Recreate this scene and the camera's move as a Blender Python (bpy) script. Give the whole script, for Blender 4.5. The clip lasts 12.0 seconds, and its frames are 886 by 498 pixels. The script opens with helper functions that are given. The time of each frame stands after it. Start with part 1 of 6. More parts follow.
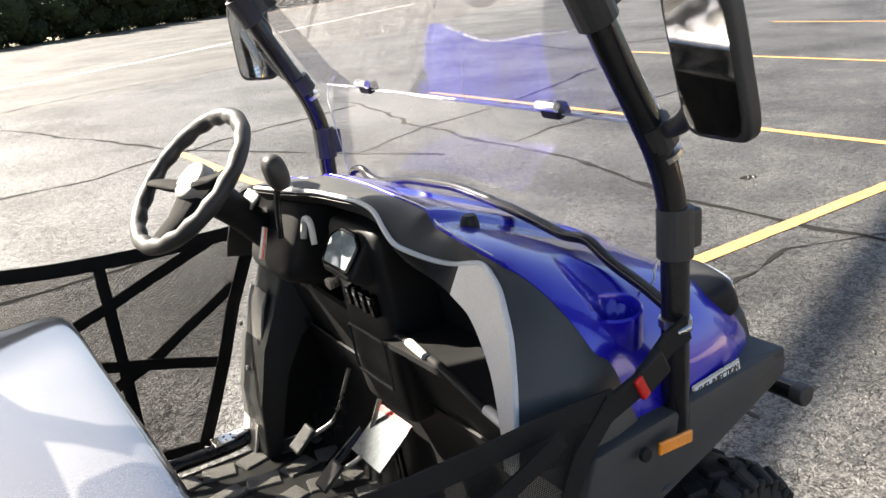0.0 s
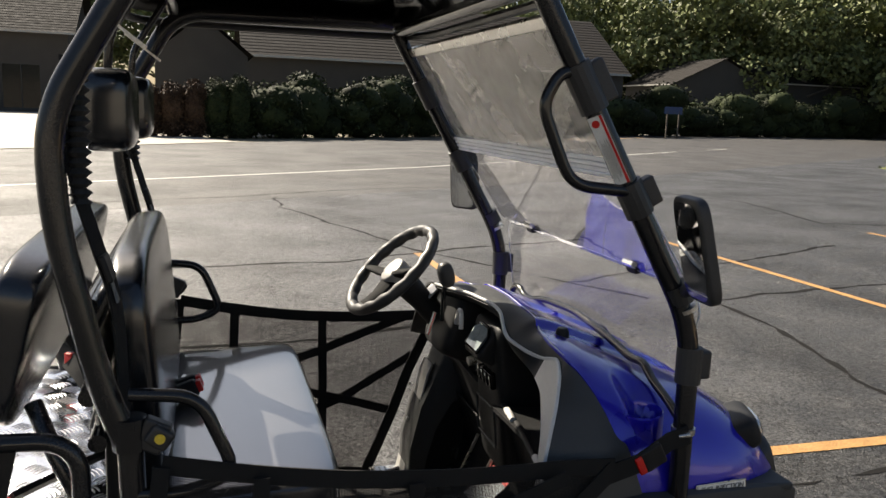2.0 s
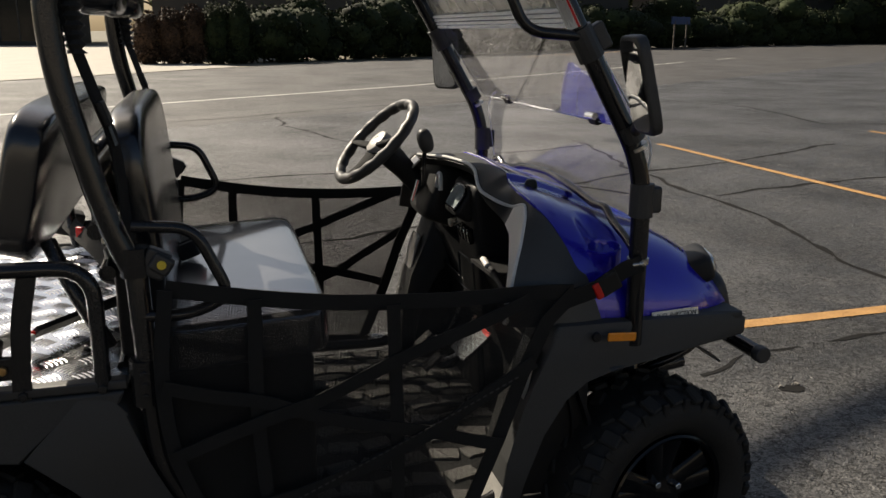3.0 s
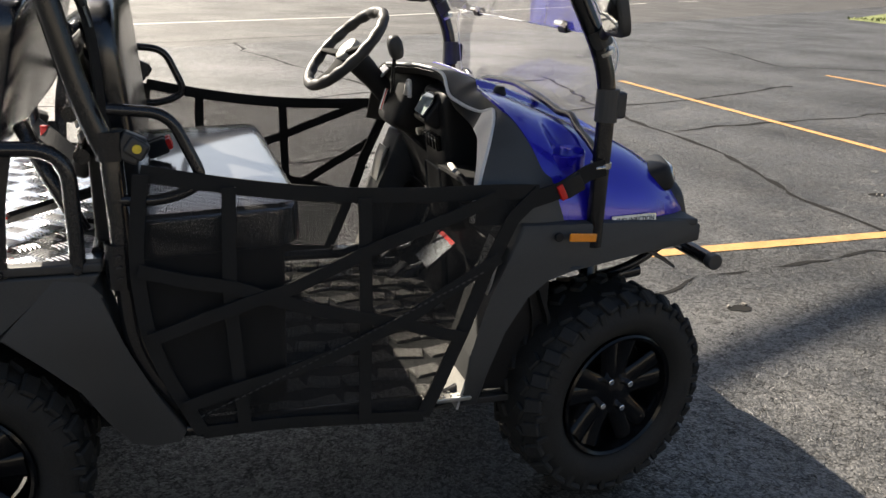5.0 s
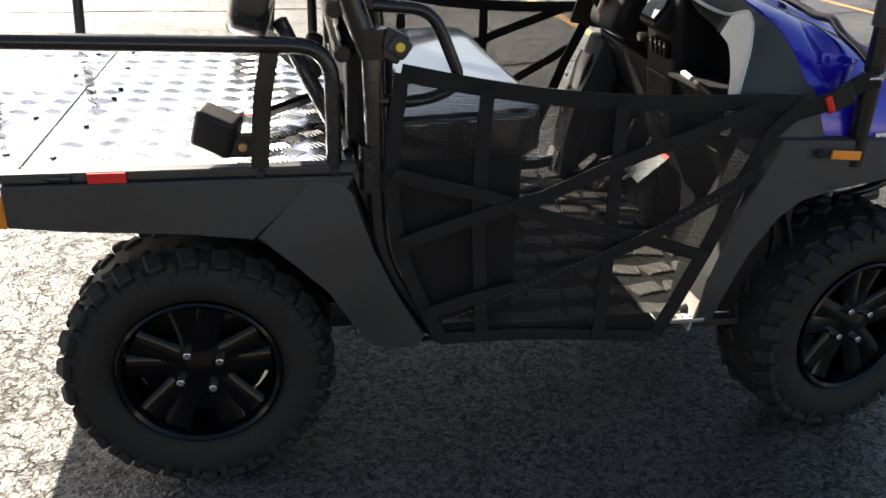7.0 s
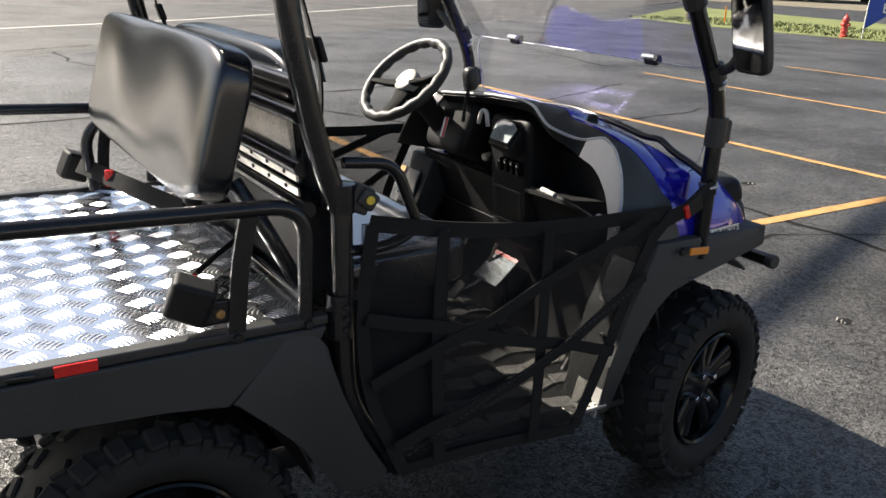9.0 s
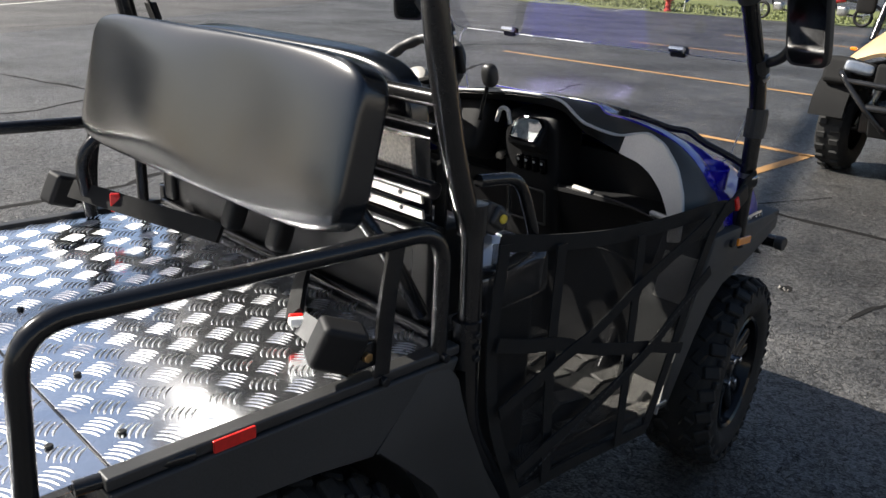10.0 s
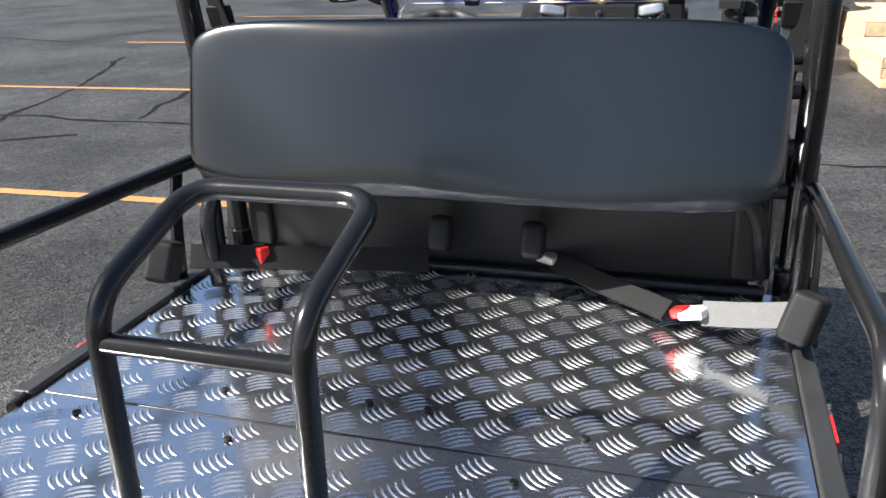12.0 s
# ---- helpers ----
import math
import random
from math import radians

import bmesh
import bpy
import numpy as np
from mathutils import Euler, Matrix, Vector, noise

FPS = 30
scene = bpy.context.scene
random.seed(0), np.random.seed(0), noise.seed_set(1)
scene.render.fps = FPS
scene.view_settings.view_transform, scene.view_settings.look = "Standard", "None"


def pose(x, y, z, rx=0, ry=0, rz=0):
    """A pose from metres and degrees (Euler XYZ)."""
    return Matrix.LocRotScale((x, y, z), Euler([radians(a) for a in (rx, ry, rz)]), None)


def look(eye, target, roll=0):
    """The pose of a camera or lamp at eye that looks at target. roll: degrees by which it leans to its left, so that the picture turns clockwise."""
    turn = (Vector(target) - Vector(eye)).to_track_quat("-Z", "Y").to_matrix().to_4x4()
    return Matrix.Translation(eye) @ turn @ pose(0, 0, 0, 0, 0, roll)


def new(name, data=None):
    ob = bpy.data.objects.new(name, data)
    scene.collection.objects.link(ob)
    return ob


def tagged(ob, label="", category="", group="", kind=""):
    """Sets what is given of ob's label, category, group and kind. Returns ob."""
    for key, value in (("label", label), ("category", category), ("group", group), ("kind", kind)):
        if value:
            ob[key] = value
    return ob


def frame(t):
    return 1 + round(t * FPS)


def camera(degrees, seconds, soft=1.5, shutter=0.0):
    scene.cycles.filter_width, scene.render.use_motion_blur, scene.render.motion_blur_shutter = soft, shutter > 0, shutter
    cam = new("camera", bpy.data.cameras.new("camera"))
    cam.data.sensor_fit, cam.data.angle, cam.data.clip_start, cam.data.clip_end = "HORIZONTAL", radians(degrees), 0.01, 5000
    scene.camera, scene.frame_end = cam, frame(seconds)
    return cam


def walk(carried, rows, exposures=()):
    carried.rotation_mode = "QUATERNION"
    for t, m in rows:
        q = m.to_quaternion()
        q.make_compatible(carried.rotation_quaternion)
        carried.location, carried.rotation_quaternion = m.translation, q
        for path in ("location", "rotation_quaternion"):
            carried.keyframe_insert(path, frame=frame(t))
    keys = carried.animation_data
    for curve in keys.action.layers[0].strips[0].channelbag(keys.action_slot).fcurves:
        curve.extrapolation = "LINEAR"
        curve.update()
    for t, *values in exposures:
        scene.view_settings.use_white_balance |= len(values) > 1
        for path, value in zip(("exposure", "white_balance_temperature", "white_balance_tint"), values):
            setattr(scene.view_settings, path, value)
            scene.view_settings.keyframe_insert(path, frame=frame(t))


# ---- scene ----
cam = camera(55.9, 12.0)
PATH = [
    (0, (0.6, -1.449, 1.54), (1.608, 0.158, 0.906), -5.6),
    (0.5, (0.526, -1.697, 1.58), (1.337, 0.048, 1.037), -3.1),
    (1, (0.382, -1.907, 1.588), (1.19, -0.136, 1.127), -1.2),
    (1.5, (0.373, -2.047, 1.647), (1.121, -0.232, 1.262), 0.7),
    (2, (0.531, -2.15, 1.652), (1.082, -0.255, 1.325), 2.2),
    (2.5, (0.614, -2.255, 1.652), (1.062, -0.335, 1.319), 0.8),
    (3, (0.562, -2.371, 1.515), (1.084, -0.508, 1.009), 0.2),
    (3.2, (0.567, -2.396, 1.475), (1.138, -0.573, 0.88), 0.8),
    (4.8, (0.518, -2.442, 1.436), (1.145, -0.655, 0.794), 2.4),
    (5, (0.514, -2.442, 1.436), (1.124, -0.649, 0.792), 2.4),
    (5.5, (0.493, -2.432, 1.429), (1.042, -0.631, 0.755), 2.5),
    (6, (0.443, -2.414, 1.405), (0.93, -0.623, 0.659), 3.1),
    (6.5, (0.356, -2.352, 1.381), (0.71, -0.564, 0.557), 2.9),
    (6.7, (0.32, -2.315, 1.381), (0.613, -0.528, 0.532), 1.8),
    (8.3, (-0.199, -2.298, 1.521), (0.686, -0.646, 0.824), 1.6),
    (8.5, (-0.226, -2.288, 1.53), (0.698, -0.645, 0.861), 1.9),
    (9, (-0.322, -2.141, 1.508), (0.71, -0.547, 0.88), 2.7),
    (9.5, (-0.488, -1.885, 1.522), (0.638, -0.357, 0.892), 3.0),
    (10, (-0.702, -1.679, 1.525), (0.619, -0.33, 0.867), 2.5),
    (10.5, (-0.902, -1.485, 1.596), (0.624, -0.392, 0.904), 1.4),
    (11, (-0.989, -1.131, 1.574), (0.64, -0.176, 0.915), 0.2),
    (11.5, (-1.152, -0.826, 1.547), (0.543, -0.009, 0.868), -1),
    (12, (-1.305, -0.419, 1.51), (0.482, 0.133, 0.803), -1.9),
]
EXPOSURES = [
    (0, 2.42, 6850, 10), (0.5, 1.57, 7050, 10), (1, 1.50, 6850, 10), (1.5, 1.47, 6850, 10), (2, 1.17, 6950, 10),
    (2.5, 0.74, 7100, 10), (3, 0.58, 7100, 10), (3.2, 0.58, 7100, 10), (4, 1.06, 7000, 10), (4.8, 1.61, 6900, 10),
    (5.5, 1.67, 7000, 10), (6.5, 1.98, 7000, 10), (8.3, 1.72, 6850, 10), (9, 1.48, 6620, 10), (9.5, 1.26, 6470, 10),
    (10, 1.16, 6320, 10), (10.5, 1.21, 6170, 10), (11, 1.35, 6220, 10), (12, 1.4, 6120, 10),
]
walk(cam, [(t, look(eye, target, roll)) for t, eye, target, roll in PATH], EXPOSURES)

# ---- world, sun ----
SUN = Vector((-0.372, 0.652, 0.661)).normalized()
world = bpy.data.worlds.new("sky")
scene.world = world
world.use_nodes = True
wn = world.node_tree
sky = wn.nodes.new("ShaderNodeTexSky")
sky.sky_type = "NISHITA"
sky.sun_disc = False
sky.sun_elevation = math.asin(SUN.z)
sky.sun_rotation = math.atan2(SUN.x, SUN.y)
sky.air_density, sky.dust_density, sky.ozone_density = 1.0, 2.2, 1.6
wn.links.new(sky.outputs[0], wn.nodes["Background"].inputs[0])
wn.nodes["Background"].inputs[1].default_value = 0.052
sun_data = bpy.data.lights.new("sun", "SUN")
sun_data.energy, sun_data.angle, sun_data.color = 5.0, radians(0.53), (1.0, 0.93, 0.82)
sun = new("sun", sun_data)
sun.matrix_world = look(SUN * 50, (0, 0, 0))


# ---- materials ----
def material(name, color, rough=0.5, metal=0.0, vary=0.15, scale=8.0, fine=120.0, bump=0.1, coat=0.0, spec=0.5, color2=None,
             rough_vary=0.1, island=0.0, dist=0.002, coat_rough=0.06, cells=0.0):
    m = bpy.data.materials.new(name)
    m.use_nodes = True
    nt = m.node_tree
    b = nt.nodes["Principled BSDF"]
    tc = nt.nodes.new("ShaderNodeTexCoord")
    big = nt.nodes.new("ShaderNodeTexNoise")
    big.inputs["Scale"].default_value, big.inputs["Detail"].default_value = scale, 5
    small = nt.nodes.new("ShaderNodeTexNoise")
    small.inputs["Scale"].default_value, small.inputs["Detail"].default_value = fine, 3
    nt.links.new(tc.outputs["Object"], big.inputs["Vector"])
    nt.links.new(tc.outputs["Object"], small.inputs["Vector"])
    add = nt.nodes.new("ShaderNodeMath")
    add.operation = "ADD"
    nt.links.new(big.outputs["Fac"], add.inputs[0])
    nt.links.new(small.outputs["Fac"], add.inputs[1])
    ramp = nt.nodes.new("ShaderNodeMapRange")
    ramp.inputs["From Min"].default_value, ramp.inputs["From Max"].default_value = 0.7, 1.3
    nt.links.new(add.outputs[0], ramp.inputs["Value"])
    mix = nt.nodes.new("ShaderNodeMix")
    mix.data_type = "RGBA"
    c2 = color2 or tuple(min(1, c * (1 + vary * 2)) for c in color)
    c1 = tuple(c * (1 - vary) for c in color)
    mix.inputs["A"].default_value, mix.inputs["B"].default_value = (*c1, 1), (*c2, 1)
    nt.links.new(ramp.outputs["Result"], mix.inputs["Factor"])
    out = mix.outputs["Result"]
    if island:
        geo = nt.nodes.new("ShaderNodeNewGeometry")
        hsv = nt.nodes.new("ShaderNodeHueSaturation")
        val = nt.nodes.new("ShaderNodeMapRange")
        val.inputs["To Min"].default_value, val.inputs["To Max"].default_value = 1 - island, 1 + island
        nt.links.new(geo.outputs["Random Per Island"], val.inputs["Value"])
        nt.links.new(val.outputs["Result"], hsv.inputs["Value"])
        nt.links.new(out, hsv.inputs["Color"])
        out = hsv.outputs["Color"]
    height = small.outputs["Fac"]
    if cells:
        # short wandering hair cracks, stronger in some areas
        vor = nt.nodes.new("ShaderNodeTexNoise")
        vor.inputs["Scale"].default_value, vor.inputs["Detail"].default_value = cells, 7
        vor.inputs["Roughness"].default_value, vor.inputs["Distortion"].default_value = 0.62, 0.5
        nt.links.new(tc.outputs["Object"], vor.inputs["Vector"])
        mid = nt.nodes.new("ShaderNodeMath")
        mid.operation = "SUBTRACT"
        mid.inputs[1].default_value = 0.5
        nt.links.new(vor.outputs["Fac"], mid.inputs[0])
        away = nt.nodes.new("ShaderNodeMath")
        away.operation = "ABSOLUTE"
        nt.links.new(mid.outputs[0], away.inputs[0])
        edge = nt.nodes.new("ShaderNodeMapRange")
        edge.inputs["From Min"].default_value, edge.inputs["From Max"].default_value = 0.0, 0.022
        edge.inputs["To Min"].default_value, edge.inputs["To Max"].default_value = 0.6, 1.0
        nt.links.new(away.outputs[0], edge.inputs["Value"])
        # stones of two sizes, of different shade
        tones = []
        for size, lo, hi in ((150, 0.45, 1.6), (62, 0.55, 1.5)):
            stone = nt.nodes.new("ShaderNodeTexVoronoi")
            stone.inputs["Scale"].default_value = size
            nt.links.new(tc.outputs["Object"], stone.inputs["Vector"])
            sepc = nt.nodes.new("ShaderNodeSeparateColor")
            nt.links.new(stone.outputs["Color"], sepc.inputs["Color"])
            one = nt.nodes.new("ShaderNodeMapRange")
            one.inputs["To Min"].default_value, one.inputs["To Max"].default_value = lo, hi
            nt.links.new(sepc.outputs["Red"], one.inputs["Value"])
            tones.append(one.outputs["Result"])
        # flaked crust: short dark edges between warped patches a few centimetres wide
        warp = nt.nodes.new("ShaderNodeTexNoise")
        warp.inputs["Scale"].default_value, warp.inputs["Detail"].default_value = 9, 4
        nt.links.new(tc.outputs["Object"], warp.inputs["Vector"])
        shift = nt.nodes.new("ShaderNodeVectorMath")
        shift.operation = "MULTIPLY_ADD"
        shift.inputs[1].default_value = (0.16, 0.16, 0.16)
        nt.links.new(warp.outputs["Color"], shift.inputs[0])
        nt.links.new(tc.outputs["Object"], shift.inputs[2])
        flake = nt.nodes.new("ShaderNodeTexVoronoi")
        flake.feature = "DISTANCE_TO_EDGE"
        flake.inputs["Scale"].default_value = 17
        nt.links.new(shift.outputs["Vector"], flake.inputs["Vector"])
        spots = nt.nodes.new("ShaderNodeTexNoise")
        spots.inputs["Scale"].default_value, spots.inputs["Detail"].default_value = 13, 3
        nt.links.new(tc.outputs["Object"], spots.inputs["Vector"])
        open_edge = nt.nodes.new("ShaderNodeMapRange")
        open_edge.inputs["From Min"].default_value, open_edge.inputs["From Max"].default_value = 0.47, 0.60
        open_edge.inputs["To Min"].default_value, open_edge.inputs["To Max"].default_value = 0.004, 0.075
        nt.links.new(spots.outputs["Fac"], open_edge.inputs["Value"])
        rim_line_ = nt.nodes.new("ShaderNodeMapRange")
        rim_line_.inputs["From Min"].default_value = 0.0
        nt.links.new(open_edge.outputs["Result"], rim_line_.inputs["From Max"])
        rim_line_.inputs["To Min"].default_value, rim_line_.inputs["To Max"].default_value = 0.35, 1.0
        nt.links.new(flake.outputs["Distance"], rim_line_.inputs["Value"])
        grit0 = nt.nodes.new("ShaderNodeMath")
        grit0.operation = "MULTIPLY"
        nt.links.new(tones[0], grit0.inputs[0])
        nt.links.new(tones[1], grit0.inputs[1])
        grit = nt.nodes.new("ShaderNodeMath")
        grit.operation = "MULTIPLY"
        nt.links.new(grit0.outputs[0], grit.inputs[0])
        nt.links.new(rim_line_.outputs["Result"], grit.inputs[1])
        gm2 = nt.nodes.new("ShaderNodeMath")
        gm2.operation = "MULTIPLY"
        nt.links.new(edge.outputs["Result"], gm2.inputs[0])
        nt.links.new(grit.outputs[0], gm2.inputs[1])
        patch = nt.nodes.new("ShaderNodeTexNoise")
        patch.inputs["Scale"].default_value, patch.inputs["Detail"].default_value = 0.6, 8
        nt.links.new(tc.outputs["Object"], patch.inputs["Vector"])
        pr = nt.nodes.new("ShaderNodeMapRange")
        pr.inputs["From Min"].default_value, pr.inputs["From Max"].default_value = 0.35, 0.65
        pr.inputs["To Min"].default_value, pr.inputs["To Max"].default_value = 0.62, 1.4
        nt.links.new(patch.outputs["Fac"], pr.inputs["Value"])
        both = nt.nodes.new("ShaderNodeMath")
        both.operation = "MULTIPLY"
        nt.links.new(gm2.outputs[0], both.inputs[0])
        nt.links.new(pr.outputs["Result"], both.inputs[1])
        tone = nt.nodes.new("ShaderNodeMix")
        tone.data_type, tone.blend_type = "RGBA", "MULTIPLY"
        tone.inputs["Factor"].default_value = 1.0
        nt.links.new(out, tone.inputs["A"])
        nt.links.new(both.outputs[0], tone.inputs["B"])
        out = tone.outputs["Result"]
        hadd = nt.nodes.new("ShaderNodeMath")
        hadd.operation = "ADD"
        nt.links.new(small.outputs["Fac"], hadd.inputs[0])
        soft = nt.nodes.new("ShaderNodeMath")
        soft.operation = "MULTIPLY"
        soft.inputs[1].default_value = 0.8
        nt.links.new(edge.outputs["Result"], soft.inputs[0])
        nt.links.new(soft.outputs[0], hadd.inputs[1])
        flaked = nt.nodes.new("ShaderNodeMath")
        flaked.operation = "ADD"
        nt.links.new(hadd.outputs[0], flaked.inputs[0])
        nt.links.new(rim_line_.outputs["Result"], flaked.inputs[1])
        height = flaked.outputs[0]
    nt.links.new(out, b.inputs["Base Color"])
    rr = nt.nodes.new("ShaderNodeMapRange")
    rr.inputs["From Min"].default_value, rr.inputs["From Max"].default_value = 0.3, 0.7
    rr.inputs["To Min"].default_value, rr.inputs["To Max"].default_value = max(0.02, rough - rough_vary), min(1, rough + rough_vary)
    nt.links.new(big.outputs["Fac"], rr.inputs["Value"])
    nt.links.new(rr.outputs["Result"], b.inputs["Roughness"])
    b.inputs["Metallic"].default_value = metal
    b.inputs["Specular IOR Level"].default_value = spec
    b.inputs["Coat Weight"].default_value = coat
    b.inputs["Coat Roughness"].default_value = coat_rough
    if cells:
        cw = nt.nodes.new("ShaderNodeMath")
        cw.operation = "MULTIPLY"
        cw.use_clamp = True
        cw.inputs[1].default_value = coat
        nt.links.new(both.outputs[0], cw.inputs[0])
        nt.links.new(cw.outputs[0], b.inputs["Coat Weight"])
    if bump:
        bp = nt.nodes.new("ShaderNodeBump")
        bp.inputs["Strength"].default_value, bp.inputs["Distance"].default_value = bump, dist
        nt.links.new(height, bp.inputs["Height"])
        nt.links.new(bp.outputs["Normal"], b.inputs["Normal"])
        if cells:
            nt.links.new(bp.outputs["Normal"], b.inputs["Coat Normal"])
    return m


def glass_material(name, tint=(1, 1, 1), film=0.05, rough=0.0, ior=1.45):
    m = bpy.data.materials.new(name)
    m.use_nodes = True
    nt = m.node_tree
    nt.nodes.remove(nt.nodes["Principled BSDF"])
    out = nt.nodes["Material Output"]
    g = nt.nodes.new("ShaderNodeBsdfGlass")
    g.inputs["Color"].default_value, g.inputs["Roughness"].default_value, g.inputs["IOR"].default_value = (*tint, 1), rough, ior
    d = nt.nodes.new("ShaderNodeBsdfDiffuse")
    d.inputs["Color"].default_value = (0.75, 0.73, 0.68, 1)
    tc = nt.nodes.new("ShaderNodeTexCoord")
    n = nt.nodes.new("ShaderNodeTexNoise")
    n.inputs["Scale"].default_value, n.inputs["Detail"].default_value = 6.0, 8
    nt.links.new(tc.outputs["Object"], n.inputs["Vector"])
    r = nt.nodes.new("ShaderNodeMapRange")
    r.inputs["From Min"].default_value, r.inputs["From Max"].default_value = 0.3, 0.75
    r.inputs["To Min"].default_value, r.inputs["To Max"].default_value = film * 0.4, film * 1.6
    nt.links.new(n.outputs["Fac"], r.inputs["Value"])
    mx = nt.nodes.new("ShaderNodeMixShader")
    nt.links.new(r.outputs["Result"], mx.inputs["Fac"])
    nt.links.new(g.outputs[0], mx.inputs[1])
    nt.links.new(d.outputs[0], mx.inputs[2])
    nt.links.new(mx.outputs[0], out.inputs["Surface"])
    return m


def net_material():
    """Black woven mesh with a staggered grid of fine holes."""
    m = bpy.data.materials.new("black_mesh_fabric")
    m.use_nodes = True
    nt = m.node_tree
    b = nt.nodes["Principled BSDF"]
    b.inputs["Base Color"].default_value, b.inputs["Roughness"].default_value = (0.018, 0.018, 0.018, 1), 0.8
    b.inputs["Specular IOR Level"].default_value = 0.15
    out = nt.nodes["Material Output"]
    tc = nt.nodes.new("ShaderNodeTexCoord")
    sep = nt.nodes.new("ShaderNodeSeparateXYZ")
    nt.links.new(tc.outputs["Object"], sep.inputs[0])

    def math_node(op, a, c):
        n = nt.nodes.new("ShaderNodeMath")
        n.operation = op
        for i, v in enumerate((a, c)):
            if isinstance(v, (int, float)):
                n.inputs[i].default_value = v
            else:
                nt.links.new(v, n.inputs[i])
        return n.outputs[0]
    k = 2 * math.pi / 0.0062
    p = math_node("ADD", sep.outputs["X"], sep.outputs["Z"])
    q = math_node("SUBTRACT", sep.outputs["X"], sep.outputs["Z"])
    sp = math_node("SINE", math_node("MULTIPLY", p, k), 0)
    sq = math_node("SINE", math_node("MULTIPLY", q, k), 0)
    hole = math_node("GREATER_THAN", math_node("MULTIPLY", sp, sq), 0.24)
    tr = nt.nodes.new("ShaderNodeBsdfTransparent")
    mx = nt.nodes.new("ShaderNodeMixShader")
    nt.links.new(hole, mx.inputs["Fac"])
    nt.links.new(b.outputs[0], mx.inputs[1])
    nt.links.new(tr.outputs[0], mx.inputs[2])
    nt.links.new(mx.outputs[0], out.inputs["Surface"])
    return m


BLACK_TUBE = material("black_powder_coat", (0.011, 0.011, 0.0115), 0.2, 0, 0.2, 5, 300, 0.05, rough_vary=0.06)
BLACK_PLASTIC = material("black_textured_plastic", (0.026, 0.026, 0.026), 0.48, 0, 0.2, 6, 420, 0.25, dist=0.001)
CHARCOAL = material("charcoal_plastic", (0.042, 0.043, 0.042), 0.55, 0, 0.12, 6, 420, 0.15, dist=0.0008, spec=0.5)
FLARE = material("fender_plastic", (0.036, 0.037, 0.037), 0.58, 0, 0.15, 4, 420, 0.2, dist=0.001, spec=0.4)
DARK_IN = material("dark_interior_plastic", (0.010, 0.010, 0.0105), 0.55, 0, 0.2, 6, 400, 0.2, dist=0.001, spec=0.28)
VINYL = material("black_vinyl", (0.0045, 0.0062, 0.0090), 0.21, 0, 0.15, 3, 260, 0.10, spec=0.85, dist=0.0008, rough_vary=0.04)
# black vinyl with lighter colour and stronger coat, for the sheen of sun and sky
SEAT_VINYL = material("sheen_seat_vinyl", (0.034, 0.034, 0.036), 0.40, 0, 0.12, 3, 260, 0.03, spec=0.6, dist=0.0005, coat=1.0, coat_rough=0.075, rough_vary=0.03)
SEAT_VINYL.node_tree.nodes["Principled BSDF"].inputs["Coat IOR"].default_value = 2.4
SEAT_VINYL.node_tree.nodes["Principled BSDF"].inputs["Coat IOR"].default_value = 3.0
BLUE = material("blue_metallic_paint", (0.012, 0.008, 0.44), 0.3, 0.25, 0.1, 3, 900, 0.03, coat=1.0, dist=0.0005)
SILVER = material("silver_plastic", (0.58, 0.56, 0.53), 0.42, 0.15, 0.08, 5, 300, 0.1, dist=0.001)
TRIM_EDGE = material("pale_trim_edge", (0.6, 0.6, 0.59), 0.4, 0, 0.06, 8, 200, 0.05)
GREY_PANEL = material("grey_panel", (0.33, 0.32, 0.30), 0.5, 0.2, 0.12, 9, 200, 0.1)
RUBBER = material("tyre_rubber", (0.014, 0.014, 0.0135), 0.7, 0, 0.3, 14, 220, 0.35, rough_vary=0.12, spec=0.3)
GLOSS_BLACK = material("gloss_black_rim", (0.003, 0.003, 0.0033), 0.13, 0, 0.1, 6, 300, 0.02, coat=0.05, spec=0.24)
BRASS = material("brass_bolt", (0.45, 0.28, 0.12), 0.35, 1.0, 0.15, 40, 200, 0.05)
MATT_BLACK = material("matt_black_plastic", (0.014, 0.014, 0.014), 0.8, 0, 0.15, 8, 300, 0.2, spec=0.12)
PLATE_GREY = material("dull_plate", (0.10, 0.115, 0.125), 0.5, 0.3, 0.3, 18, 90, 0.05)
CHROME = material("chrome", (0.75, 0.75, 0.76), 0.1, 1.0, 0.05, 8, 200, 0.02, rough_vary=0.05)
BRUSHED = material("brushed_steel", (0.62, 0.59, 0.54), 0.42, 0.85, 0.25, 9, 160, 0.06)
STEEL = material("zinc_steel", (0.5, 0.49, 0.46), 0.32, 1.0, 0.1, 20, 200, 0.05)
MIRROR = material("mirror_glass", (0.9, 0.9, 0.9), 0.02, 1.0, 0.0, 3, 50, 0.0, rough_vary=0.0)
ALU = material("tread_plate_aluminium", (0.80, 0.82, 0.85), 0.155, 0.98, 0.05, 5, 160, 0.02, rough_vary=0.035, dist=0.0005)
ALU_BAR = material("tread_bar_aluminium", (0.88, 0.88, 0.89), 0.28, 0.95, 0.04, 7, 160, 0.03, rough_vary=0.05)
WEBBING = material("black_webbing", (0.014, 0.014, 0.0138), 0.8, 0, 0.2, 20, 500, 0.5, spec=0.2)
STITCH = material("dull_thread", (0.05, 0.05, 0.048), 0.8, 0, 0.2, 20, 500, 0.2, spec=0.15)
